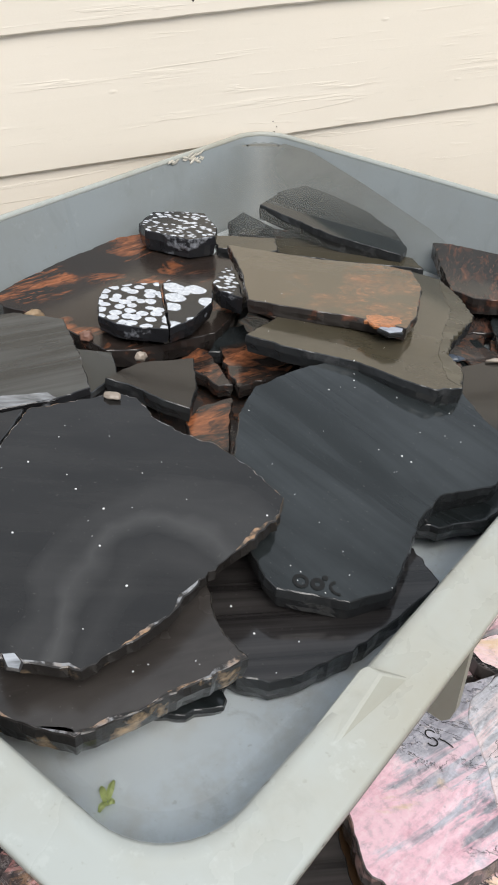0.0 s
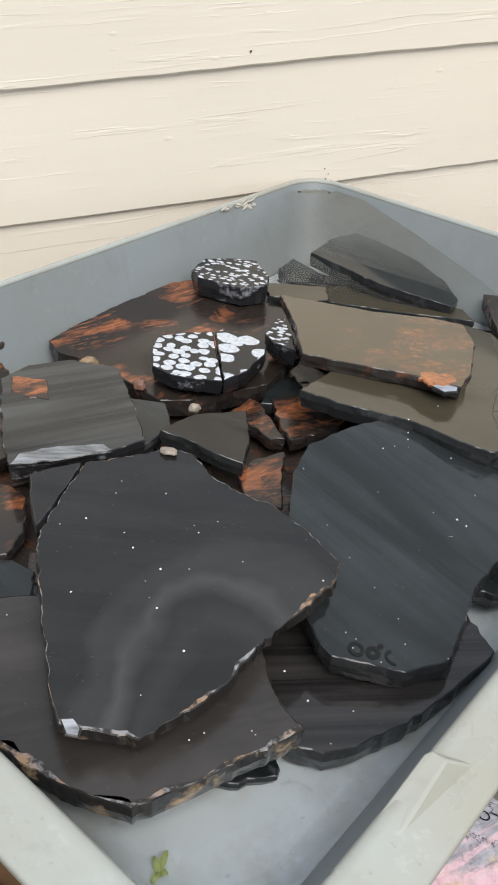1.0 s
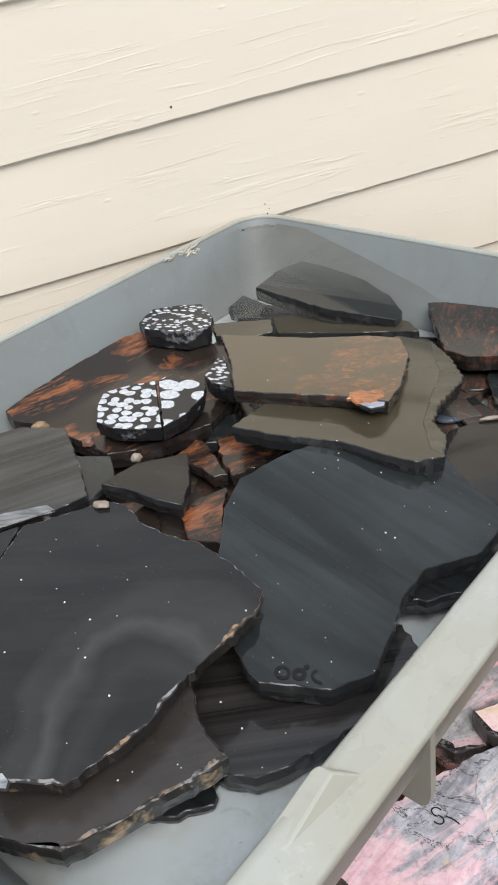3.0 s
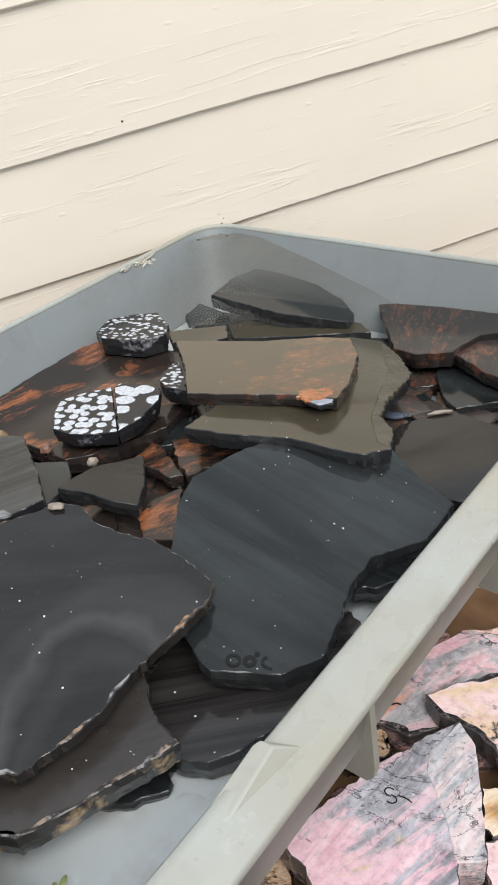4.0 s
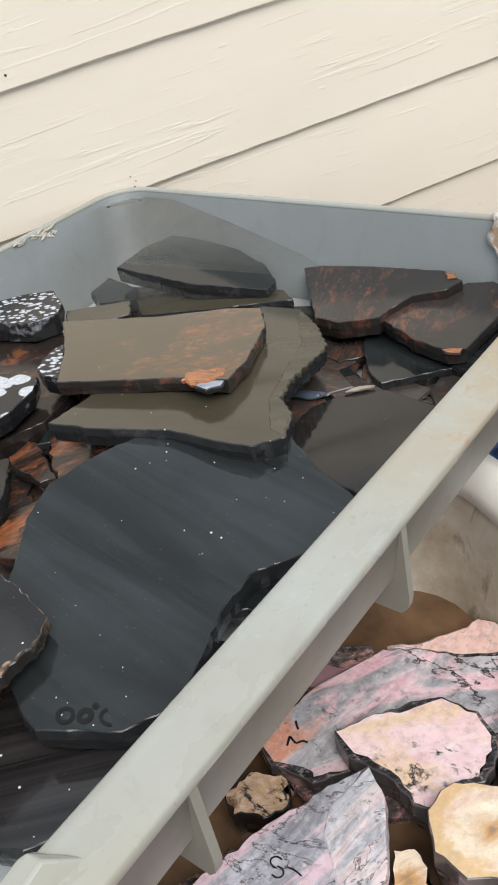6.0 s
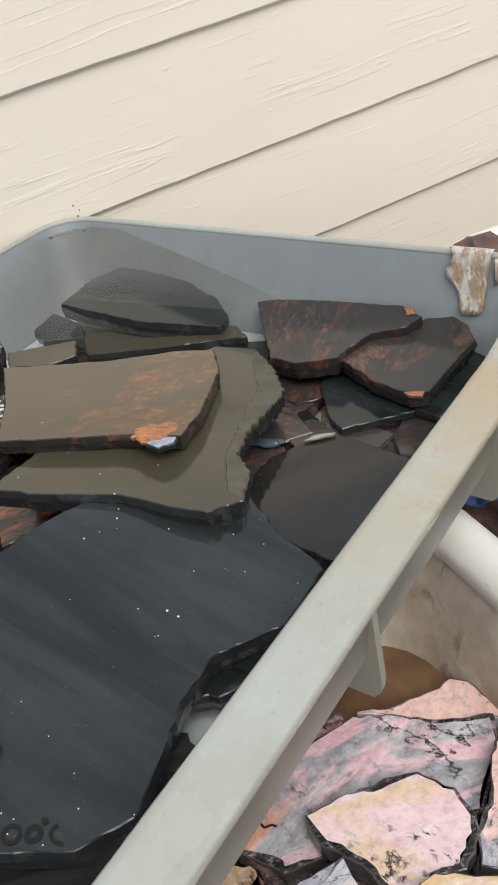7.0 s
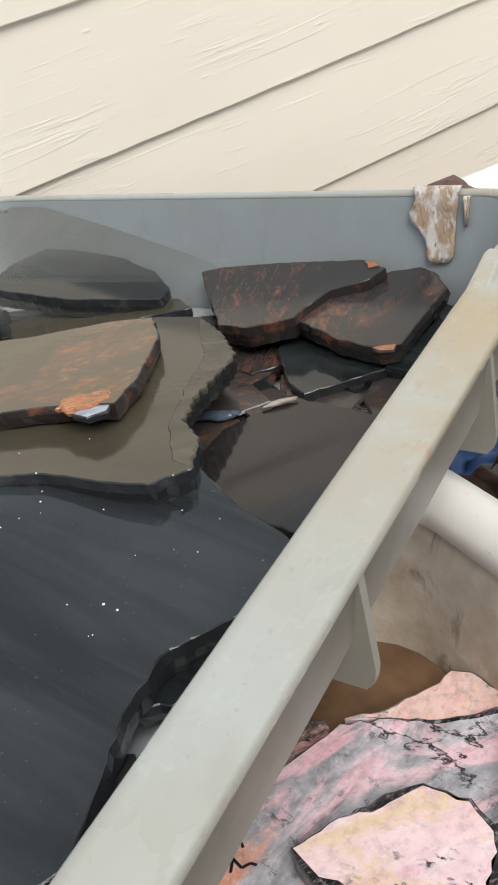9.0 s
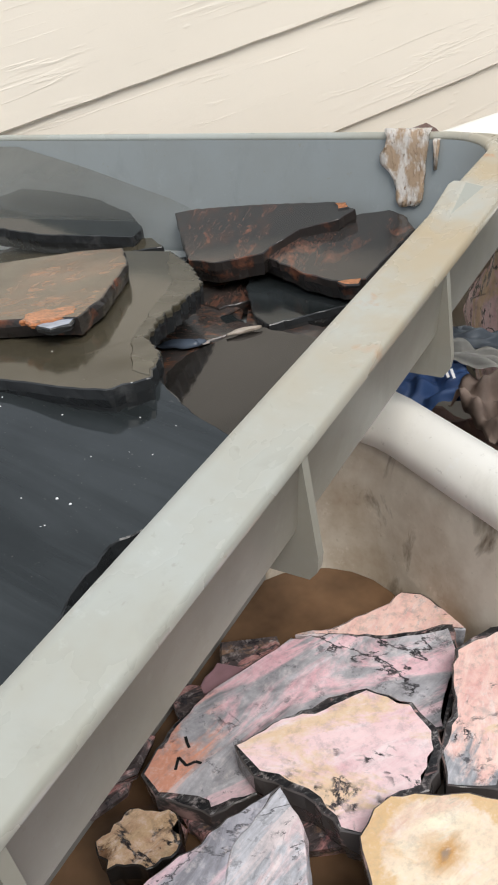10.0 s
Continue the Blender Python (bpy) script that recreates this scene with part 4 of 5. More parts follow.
GRAYW = (((-0.526, 0.376), (-0.534, 0.391), (-0.519, 0.421), (-0.494, 0.451), (-0.481, 0.45), (-0.503, 0.408)), (0.2465, 0, 0, 0, 0))
ORCH = (((-0.337, 0.705), (-0.342, 0.72), (-0.329, 0.731), (-0.318, 0.742), (-0.309, 0.73), (-0.314, 0.713), (-0.324, 0.703)), (0.2793, -0.445, 0.658, 0.01, -0.122))
BLCH = (((-0.32, 0.703), (-0.32, 0.716), (-0.306, 0.728), (-0.299, 0.713), (-0.306, 0.701)), (0.278, -0.445, 0.658, 0.01, -0.122))
ORCH2 = (((-0.249, 1.021), (-0.238, 1.021), (-0.231, 1.011), (-0.24, 1.008)), (0.2255, -0.342, 0.918, 0.085, 0.09))
ORCH3 = (((-0.197, 0.905), (-0.19, 0.91), (-0.179, 0.913), (-0.178, 0.904), (-0.189, 0.902)), (0.2235, -0.196, 0.906, 0.0, 0.085))
BIGL = (((-0.474, 0.36), (-0.469, 0.378), (-0.459, 0.398), (-0.444, 0.368), (-0.434, 0.345), (-0.428, 0.329), (-0.451, 0.343)), (0.253, -0.29, 0.239, -0.09, 0.028))
OSCAL = (((-0.361, 0.916), (-0.324, 0.89), (-0.289, 0.853), (-0.283, 0.828), (-0.276, 0.778), (-0.265, 0.744), (-0.239, 0.724), (-0.224, 0.691), (-0.239, 0.694), (-0.269, 0.734), (-0.293, 0.793), (-0.312, 0.846), (-0.344, 0.887)), (0.2724, -0.398, 0.604, -0.028, -0.122))
P1 = (((-0.126, 0.574), (-0.109, 0.601), (-0.085, 0.628), (-0.072, 0.639), (-0.044, 0.639), (-0.025, 0.627), (-0.017, 0.615), (-0.016, 0.589), (-0.033, 0.575), (-0.039, 0.553), (-0.05, 0.55), (-0.075, 0.561), (-0.106, 0.56), (-0.116, 0.566)), (0.095, 0, 0, 0, 0))
P2 = (((-0.176, 0.545), (-0.177, 0.582), (-0.17, 0.612), (-0.156, 0.64), (-0.141, 0.671), (-0.113, 0.686), (-0.078, 0.699), (-0.047, 0.72), (-0.037, 0.701), (-0.028, 0.67), (-0.024, 0.641), (-0.066, 0.6), (-0.108, 0.56), (-0.118, 0.545), (-0.124, 0.538), (-0.142, 0.538), (-0.16, 0.536)), (0.078, 0, 0, 0, 0))
P3 = (((-0.142, 0.679), (-0.118, 0.697), (-0.102, 0.719), (-0.09, 0.741), (-0.077, 0.744), (-0.055, 0.735), (-0.036, 0.726), (-0.079, 0.700)), (0.073, 0, 0, 0, 0))
P13 = (((-0.182, 0.612), (-0.182, 0.641), (-0.162, 0.643), (-0.157, 0.626)), (0.070, 0, 0, 0, 0))
GRAYO = (((-0.642, 0.464), (-0.630, 0.474), (-0.614, 0.484), (-0.598, 0.474), (-0.584, 0.464), (-0.598, 0.452), (-0.622, 0.449)), (0.2456, 0, 0, 0, 0))
BIGCH = (((-0.293, 0.240), (-0.288, 0.246), (-0.280, 0.245), (-0.277, 0.240), (-0.283, 0.236)), (0.2535, -0.29, 0.239, -0.09, 0.028))
P4 = (((-0.149, 0.384), (-0.141, 0.422), (-0.128, 0.467), (-0.117, 0.495), (-0.102, 0.528), (-0.085, 0.556), (-0.09, 0.517), (-0.084, 0.498), (-0.071, 0.487), (-0.056, 0.471), (-0.032, 0.442), (-0.016, 0.414), (-0.046, 0.346), (-0.084, 0.347), (-0.122, 0.379)), (0.105, 0, 0, 0, 0))
P4R = (((-0.085, 0.554), (-0.064, 0.54), (-0.042, 0.502), (-0.016, 0.454), (-0.033, 0.441), (-0.057, 0.47), (-0.072, 0.485), (-0.085, 0.497), (-0.092, 0.516)), (0.1056, 0, 0, 0, 0))
P5 = (((-0.036, 0.544), (-0.035, 0.561), (-0.03, 0.571), (-0.002, 0.584), (0.021, 0.59), (0.037, 0.57), (0.034, 0.534), (0.005, 0.516), (-0.019, 0.521)), (0.108, 0, 0, 0, 0))
P6 = (((-0.034, 0.686), (-0.019, 0.711), (0.007, 0.716), (0.033, 0.647), (0.016, 0.603), (-0.009, 0.596), (-0.019, 0.614), (-0.022, 0.645)), (0.095, 0, 0, 0, 0))
P7 = (((-0.175, 0.499), (-0.168, 0.524), (-0.142, 0.531), (-0.13, 0.518), (-0.139, 0.498), (-0.158, 0.489)), (0.08, 0, 0, 0, 0))
P8 = (((-0.049, 0.52), (-0.032, 0.527), (-0.015, 0.511), (-0.025, 0.486), (-0.035, 0.488)), (0.085, 0, 0, 0, 0))
P9 = (((-0.03, 0.482), (-0.008, 0.514), (0.023, 0.514), (0.041, 0.47), (-0.006, 0.439)), (0.08, 0, 0, 0, 0))
P10 = (((-0.125, 0.3), (-0.126, 0.354), (-0.118, 0.372), (-0.089, 0.345), (-0.069, 0.323), (-0.093, 0.281)), (0.08, 0, 0, 0, 0))
P11 = (((-0.053, 0.34), (-0.06, 0.383), (-0.024, 0.434), (0.01, 0.431), (0.025, 0.378), (-0.023, 0.33)), (0.08, 0, 0, 0, 0))
P12 = (((-0.177, 0.369), (-0.177, 0.401), (-0.152, 0.396), (-0.128, 0.372), (-0.145, 0.351)), (0.07, 0, 0, 0, 0))



def serrate(spec, first, last, depth, seed):
    """Breaks one stretch of an outline into small scallops."""
    rnd = random.Random(seed)
    pts = list(spec[0])
    out = []
    for i, p in enumerate(pts):
        out.append(p)
        if first <= i < last:
            a, b = Vector(p), Vector(pts[i + 1])
            side = Vector((b.y - a.y, a.x - b.x)).normalized()
            cuts = max(2, int((b - a).length / 0.011))
            for c in range(cuts):
                for u, d in ((0.15, 1.0), (0.75, -1.0)):
                    q = a.lerp(b, (c + u + rnd.uniform(-0.1, 0.1)) / cuts) + side * d * depth * rnd.uniform(0.4, 1.0)
                    out.append((q.x, q.y))
    return tuple(out), spec[1]


black = (DARK_STONE, EDGE_BLACK)
big = stone("obsidian_slab", BIG, 0.022, (BIG_STONE, EDGE_RIND, RIND_CRUST), "large smoky black obsidian slab with a chipped rind edge", "stone slab", "obsidian slabs", 0.0012, 1, 0.004, lean=0.8, crust=0.007, facing=(0.94, -0.34))
stone("obsidian_slab", BIGL, 0.018, (BROWN_STONE, EDGE_BLACK), "narrow black obsidian slab split from the large one", "stone slab", "obsidian slabs", 0.0008, 70)
stone("obsidian_slab", BROWN, 0.020, (BROWN_RAW, RIND_SIDE, RIND_CRUST), "brown-black obsidian slab with tan rind along its edge", "stone slab", "obsidian slabs", 0.0010, 2, 0.004, crust=0.0050, facing=(0.93, -0.37))
stone("obsidian_slab", STRIP, 0.022, (STRIPED_STONE, EDGE_BLACK), "dark finely striped obsidian slab lying under the others", "stone slab", "obsidian slabs", 0.001, 3)
stone("obsidian_slab", WRITE, 0.020, black, "large black obsidian slab with faint blue-grey bands and marker writing", "stone slab", "obsidian slabs", 0.0008, 4)
olow = stone("obsidian_slab", serrate(OLOW, 6, 13, 0.0014, 3), 0.018, (OLIVE_STONE, EDGE_BLACK), "olive-brown gold sheen obsidian slab with a scalloped end", "stone slab", "obsidian slabs", 0.0008, 5)
oup = stone("obsidian_slab", OUP, 0.014, (OLIVE_RED, EDGE_RED), "olive-brown obsidian slab with orange-red patches, lying on another", "stone slab", "obsidian slabs", 0.0008, 6)
grayl = stone("obsidian_slab", GRAYL, 0.018, (GREY_STONE, EDGE_SNOW), "grey banded obsidian slab with white spots on its edge", "stone slab", "obsidian slabs", 0.001, 7)
stone("obsidian_piece", GRAYL2, 0.014, black, "small dark grey obsidian piece beside the banded slab", "stone", "obsidian pieces", 0.001, 8)
stone("obsidian_slab", SMALL, 0.016, (BROWN_STONE, EDGE_BLACK), "small pointed black obsidian slab over red fragments", "stone slab", "obsidian slabs", 0.0008, 9)
stone("mahogany_obsidian_slab", MAHOG, 0.020, (MAHOGANY, EDGE_RED), "mahogany obsidian slab swirled orange-red and black", "stone slab", "mahogany slabs", 0.0012, 10)
stone("snowflake_obsidian_slab", SNOW1, 0.016, (SNOW_BIG, EDGE_SNOW), "snowflake obsidian slab with round white spots", "stone slab", "snowflake slabs", 0.0006, 11)
stone("snowflake_obsidian_slab", SNOW1B, 0.018, (SNOW_WIDE, EDGE_SNOW), "pointed snowflake obsidian slab with large white spots", "stone slab", "snowflake slabs", 0.0008, 12)
stone("snowflake_obsidian_slab", SNOW2, 0.024, (SNOW_FINE, EDGE_SNOW), "thick snowflake obsidian chunk with small white flecks", "stone slab", "snowflake slabs", 0.0008, 13)
stone("snowflake_obsidian_piece", SNOW3, 0.020, (SNOW_FINE, EDGE_SNOW), "small broken snowflake obsidian chip", "stone", "snowflake slabs", 0.001, 14)
stone("obsidian_slab", BACK, 0.020, black, "black obsidian slab leaning in the tub corner", "stone slab", "obsidian slabs", 0.001, 15)
stone("obsidian_slab", BACK2, 0.016, (OLIVE_STONE, EDGE_BLACK), "olive-black obsidian slab under the corner slab", "stone slab", "obsidian slabs", 0.001, 16)
stone("obsidian_piece", BACKS, 0.016, black, "small black obsidian piece near the tub corner", "stone", "obsidian pieces", 0.001, 17)
stone("obsidian_piece", BACKB, 0.014, (OLIVE_STONE, EDGE_BLACK), "narrow olive-brown obsidian piece", "stone", "obsidian pieces", 0.001, 18)
red2 = stone("mahogany_obsidian_slab", RED2, 0.020, (DULL_RED, EDGE_RED), "dull red and black mahogany obsidian slab against the tub side", "stone slab", "mahogany slabs", 0.001, 19)
red3 = stone("mahogany_obsidian_slab", RED3, 0.016, (DULL_RED, EDGE_RED), "pointed mahogany obsidian slab with orange tips", "stone slab", "mahogany slabs", 0.001, 20)
stone("obsidian_slab", USLAB, 0.014, black, "dark pointed obsidian slab below the mahogany slabs", "stone slab", "obsidian slabs", 0.0008, 21)
stone("obsidian_slab", RDARK, 0.014, (BROWN_STONE, EDGE_BLACK), "dark brown-black obsidian slab tucked under the tub rim", "stone slab", "obsidian slabs", 0.0008, 22)
stone("obsidian_slab", FAR1, 0.012, black, "dark obsidian slab at the far end of the tub", "stone slab", "obsidian slabs", 0.0008, 23)
stone("mahogany_obsidian_piece", REDM, 0.012, (DULL_RED, EDGE_RED), "small dark red obsidian fragment", "stone", "mahogany pieces", 0.0014, 24)
stone("obsidian_piece", BLKM, 0.012, black, "glassy black obsidian fragment with a white edge", "stone", "obsidian pieces", 0.0016, 25)
for i, (spec, th) in enumerate(((OR1, 0.014), (OR2, 0.014), (OR3, 0.010), (OR4, 0.012), (LRED, 0.014), (LRED2, 0.014))):
    stone("mahogany_obsidian_piece", spec, th, (MAHOGANY, EDGE_RED), "orange-red mahogany obsidian fragment", "stone", "mahogany pieces", 0.0014, 30 + i)
for i, (spec, th) in enumerate(((DK1, 0.014), (CHUNK, 0.016), (LDK, 0.012), (UNDB, 0.010))):
    stone("obsidian_piece", spec, th, black, "black glassy obsidian fragment between the slabs", "stone", "obsidian pieces", 0.0016, 40 + i)

# broken obsidian that fills the tub below the slabs
rnd = random.Random(77)
bm = bmesh.new()
for i in range(400):
    x, y = rnd.uniform(-0.66, -0.17), rnd.uniform(0.30, 0.99)
    if x > -0.25 and y < 0.62 or x > -0.43 and y < 0.42:
        continue
    r, h = rnd.uniform(0.022, 0.045), rnd.uniform(0.006, 0.012)
    z = rnd.uniform(0.186, 0.196) if i > 60 else 0.186
    n = rnd.randint(4, 6)
    a0 = rnd.uniform(0, 6.28)
    tx, ty = rnd.uniform(-0.08, 0.08), rnd.uniform(-0.08, 0.08)
    rings = []
    for k, dz in ((1.0, 0.0), (1.05, -0.002), (0.85, -h)):
        rings.append([(x + r * k * (0.7 + 0.5 * ((j * 37 + i) % 5) / 4) * math.cos(a0 + 6.283 * j / n), y + r * k * (0.7 + 0.5 * ((j * 37 + i) % 5) / 4) * math.sin(a0 + 6.283 * j / n), z + dz + tx * r * math.cos(a0 + 6.283 * j / n) + ty * r * math.sin(a0 + 6.283 * j / n)) for j in range(n)])
    ring_loft(bm, rings, True, True)
for f in bm.faces:
    f.smooth = False
tagged(new("obsidian_rubble", mesh_of("obsidian_rubble", bm, RUBBLE)), "dark broken obsidian filling the tub below the slabs", "rubble", kind="stuff")

# ---- pink stones in the white tub ----
bm = bmesh.new()
rnd = random.Random(41)
for i in range(120):
    a, b = rnd.uniform(-0.50, -0.12), rnd.uniform(-0.10, 0.50)
    x, y = E1.x * a + E2.x * b, E1.y * a + E2.y * b
    r, h = rnd.uniform(0.012, 0.032), rnd.uniform(0.010, 0.02)
    z, n, a0 = rnd.uniform(0.056, 0.070), rnd.randint(5, 7), rnd.uniform(0, 6.28)
    rings = []
    for k, dz in ((0.9, 0.0), (1.0, -0.003), (0.85, -h)):
        rings.append([(x + r * k * (0.7 + 0.5 * ((j * 31 + i) % 5) / 4) * math.cos(a0 + 6.283 * j / n), y + r * k * (0.7 + 0.5 * ((j * 31 + i) % 5) / 4) * math.sin(a0 + 6.283 * j / n), z + dz + 0.1 * r * math.cos(a0 + 6.283 * j / n)) for j in range(n)])
    ring_loft(bm, rings, True, True)
for f in bm.faces:
    f.smooth = False
tagged(new("pink_rubble", mesh_of("pink_rubble", bm, PINK_RUBBLE)), "small dark and pink stone pieces between the slabs", "rubble", kind="stuff")

pk = "pink stones in the white tub"
stone("rhodonite_slab", P1, 0.030, (PINK, EDGE_PINK, CRUST), "bright pink rhodonite slab with black veins and ochre patches", "stone slab", pk, 0.0014, 51, crust=0.0065)
stone("rhodonite_slab", P2, 0.030, (PINK_GREY, EDGE_PINK, CRUST), "long grey and pink rhodonite slab with a salmon-red end", "stone slab", pk, 0.0014, 52, crust=0.0065)
stone("rhodonite_slab", P3, 0.030, (PINK_DUSK, GREY_MARBLE, CRUST), "pale pink rhodonite slab with a grey-white tip", "stone slab", pk, 0.0014, 53, crust=0.0018)
stone("rhodonite_piece", P13, 0.020, (MAUVE, MAUVE), "small plain mauve stone piece under the tub rim", "stone", pk, 0.0008, 64)
stone("rhodonite_slab", P4, 0.040, (PINK_LILAC, EDGE_PINK), "large lilac-pink and grey rhodonite slab marked in ink", "stone slab", pk, 0.0012, 54)
stone("rhodonite_slab", P4R, 0.038, (GREY_MARBLE, GREY_MARBLE), "grey marbled slab beside the lilac-pink one", "stone slab", pk, 0.0010, 63)
stone("agate_slab", P5, 0.040, (CREAM_AGATE, EDGE_PINK), "cream agate slab with a golden centre", "stone slab", pk, 0.0012, 55)
stone("rhodonite_slab", P6, 0.035, (PINK_DUSK, EDGE_PINK, CRUST), "pink and tan rhodonite slab with grey lower end", "stone slab", pk, 0.0014, 56, crust=0.0065)
stone("agate_piece", P7, 0.030, (BANDED_AGATE, EDGE_RIND), "small banded tan and brown agate piece", "stone", pk, 0.0034, 57, 0.004)
stone("agate_piece", P8, 0.030, (CREAM_AGATE, EDGE_RIND), "small golden agate chunk", "stone", pk, 0.0030, 58, 0.004)
stone("rhodonite_slab", P9, 0.030, (PINK, EDGE_PINK, CRUST), "pale pink rhodonite slab at the tub's open side", "stone slab", pk, 0.0014, 59, crust=0.0065)
stone("obsidian_piece", P10, 0.030, (STRIPED_STONE, EDGE_SNOW), "dark spotted stone among the pink slabs", "stone", pk, 0.0016, 60)
stone("rhodonite_slab", P11, 0.025, (PINK, EDGE_PINK, CRUST), "pink rhodonite slab lying lower in the tub", "stone slab", pk, 0.0014, 61, crust=0.0065)
stone("agate_piece", P12, 0.025, (BANDED_AGATE, EDGE_RIND), "brown banded agate piece under the tub rim", "stone", pk, 0.0030, 62, 0.004)

# coloured corners, pale bands and rind on some of the slabs
stone("pale_band", GRAYW, 0.004, (PALE_BAND, EDGE_SNOW), "pale blue-grey banded edge", seed=71, parent=grayl, rag=0.0006)
stone("orange_patch", GRAYO, 0.003, (MAHOGANY, EDGE_RED), "rusty orange patch", seed=77, parent=grayl, rag=0.0012)
stone("pale_chip", BIGCH, 0.004, (PALE_BAND, EDGE_RIND), "blue-white chipped corner", seed=78, parent=big, rag=0.0008)
stone("orange_patch", ORCH, 0.004, (ORANGE_STONE, ORANGE_STONE), "bright orange corner", seed=72, parent=oup, rag=0.0026, step=0.003)
stone("blue_white_chip", BLCH, 0.005, (make_plain("blue_white_glass", (0.42, 0.46, 0.55), 0.2, 0.5, 120.0), EDGE_BLACK), "blue-white glassy chip", seed=73, parent=oup, rag=0.0008)
stone("orange_tip", ORCH2, 0.004, (ORANGE_STONE, EDGE_RED), "orange tip", seed=74, parent=red2, rag=0.0008)
stone("orange_tip", ORCH3, 0.004, (ORANGE_STONE, EDGE_RED), "orange tip", seed=75, parent=red3, rag=0.0008)
stone("scalloped_end", serrate(OSCAL, 0, 7, 0.0014, 3), 0.006, (RIPPLED, RIPPLED), "rippled grey broken end", seed=76, parent=olow, rag=0.001)

# ---- small things in the grey tub ----


def blob(bm, x, y, z, r, flat=1.0, seg=8):
    bmesh.ops.create_uvsphere(bm, u_segments=seg, v_segments=max(4, seg // 2), radius=r, matrix=Matrix.LocRotScale((x, y, z), None, (1, 1, flat)))


def inside(outline, x, y):
    hit = False
    for (ax, ay), (bx, by) in zip(outline, outline[1:] + outline[:1]):
        if (ay > y) != (by > y) and x < ax + (y - ay) * (bx - ax) / (by - ay):
            hit = not hit
    return hit


def film(x, y):
    """The height of the wet face under a place: the uppermost large slab there."""
    best = 0.0
    for outline, (z0, x0, y0, ax, ay) in (BIG, WRITE, OLOW, OUP, BROWN, STRIP):
        if inside(outline, x, y):
            best = max(best, z0 + ax * (x - x0) + ay * (y - y0))
    return best


# foam bubbles left on the wet slabs
rnd = random.Random(5)
bm = bmesh.new()
seen = [(-0.363, 0.307), (-0.409, 0.36), (-0.364, 0.365), (-0.336, 0.365), (-0.313, 0.339), (-0.276, 0.327), (-0.388, 0.422), (-0.239, 0.294),
        (-0.243, 0.396), (-0.249, 0.441), (-0.215, 0.387), (-0.185, 0.457), (-0.312, 0.652), (-0.308, 0.648), (-0.303, 0.64), (-0.311, 0.612),
        (-0.183, 0.37), (-0.139, 0.447), (-0.264, 0.651), (-0.222, 0.591), (-0.213, 0.591), (-0.135, 0.574), (-0.4, 0.5)]
for x, y in seen:
    blob(bm, x, y, film(x, y), rnd.uniform(0.0005, 0.0010), 0.7, 6)
for i in range(60):
    x, y = rnd.uniform(-0.44, -0.15), rnd.uniform(0.28, 0.70)
    z = film(x, y)
    if z:
        blob(bm, x, y, z, rnd.uniform(0.0003, 0.0006), 0.7, 6)
tagged(new("foam_bubbles", mesh_of("foam_bubbles", bm, BUBBLE)), "tiny white foam bubbles on the wet slabs", "bubbles", kind="stuff")


def ring_arc(bm, cx, cy, z, rx, ry, a0, a1, wide, turn=0.0, n=14):
    """A flat inked arc."""
    left, right = [], []
    for i in range(n + 1):
        a = radians(a0 + (a1 - a0) * i / n)
        for side, k in ((left, wide), (right, -wide)):
            u, v = (rx + k) * math.cos(a), (ry + k) * math.sin(a)
            u, v = u * math.cos(turn) - v * math.sin(turn), u * math.sin(turn) + v * math.cos(turn)
            side.append(bm.verts.new((cx + u, cy + v, z(cx + u, cy + v))))
    for i in range(n):
        bm.faces.new((left[i], left[i + 1], right[i + 1], right[i]))


def on_plane(spec, up=0.0006):
    z0, x0, y0, ax, ay = spec[1]
    return lambda x, y: z0 + ax * (x - x0) + ay * (y - y0) + up


bm = bmesh.new()
top = on_plane(WRITE)
ring_arc(bm, -0.2065, 0.4270, top, 0.0048, 0.0046, 0, 360, 0.0012)
ring_arc(bm, -0.1965, 0.4335, top, 0.0036, 0.0038, 0, 360, 0.0016)
ring_arc(bm, -0.1958, 0.4418, top, 0.0012, 0.0012, 0, 360, 0.0009)
ring_arc(bm, -0.1840, 0.4410, top, 0.0055, 0.0046, 140, 320, 0.0010)
tagged(new("marker_strokes", mesh_of("marker_strokes", bm, MARKER)), "black marker strokes written on the dark slab", "writing", kind="structure")
bm = bmesh.new()
top = on_plane(P4)
ring_arc(bm, -0.1010, 0.4660, top, 0.0042, 0.0034, 60, 300, 0.0006)
ring_arc(bm, -0.0970, 0.4610, top, 0.0042, 0.0034, 240, 480, 0.0006)
ring_arc(bm, -0.0880, 0.4660, top, 0.0060, 0.0015, 20, 160, 0.0006)
tagged(new("marker_strokes", mesh_of("marker_strokes", bm, MARKER)), "black marker strokes written on the pink slab", "writing", kind="structure")
bm = bmesh.new()
top = on_plane(P2)
for line in (((-0.1580, 0.5550), (-0.1610, 0.5630), (-0.1535, 0.5600), (-0.1500, 0.5645), (-0.1460, 0.5650)), ((-0.1650, 0.5770), (-0.1615, 0.5735), (-0.1585, 0.5712))):
    for (ax, ay), (bx, by) in zip(line, line[1:]):
        side = Vector((by - ay, ax - bx)).normalized() * 0.0009
        bm.faces.new([bm.verts.new((x, y, top(x, y))) for x, y in ((ax + side.x, ay + side.y), (bx + side.x, by + side.y), (bx - side.x, by - side.y), (ax - side.x, ay - side.y))])
tagged(new("marker_strokes", mesh_of("marker_strokes", bm, MARKER)), "black marker strokes on the salmon end of a slab", "writing", kind="structure")


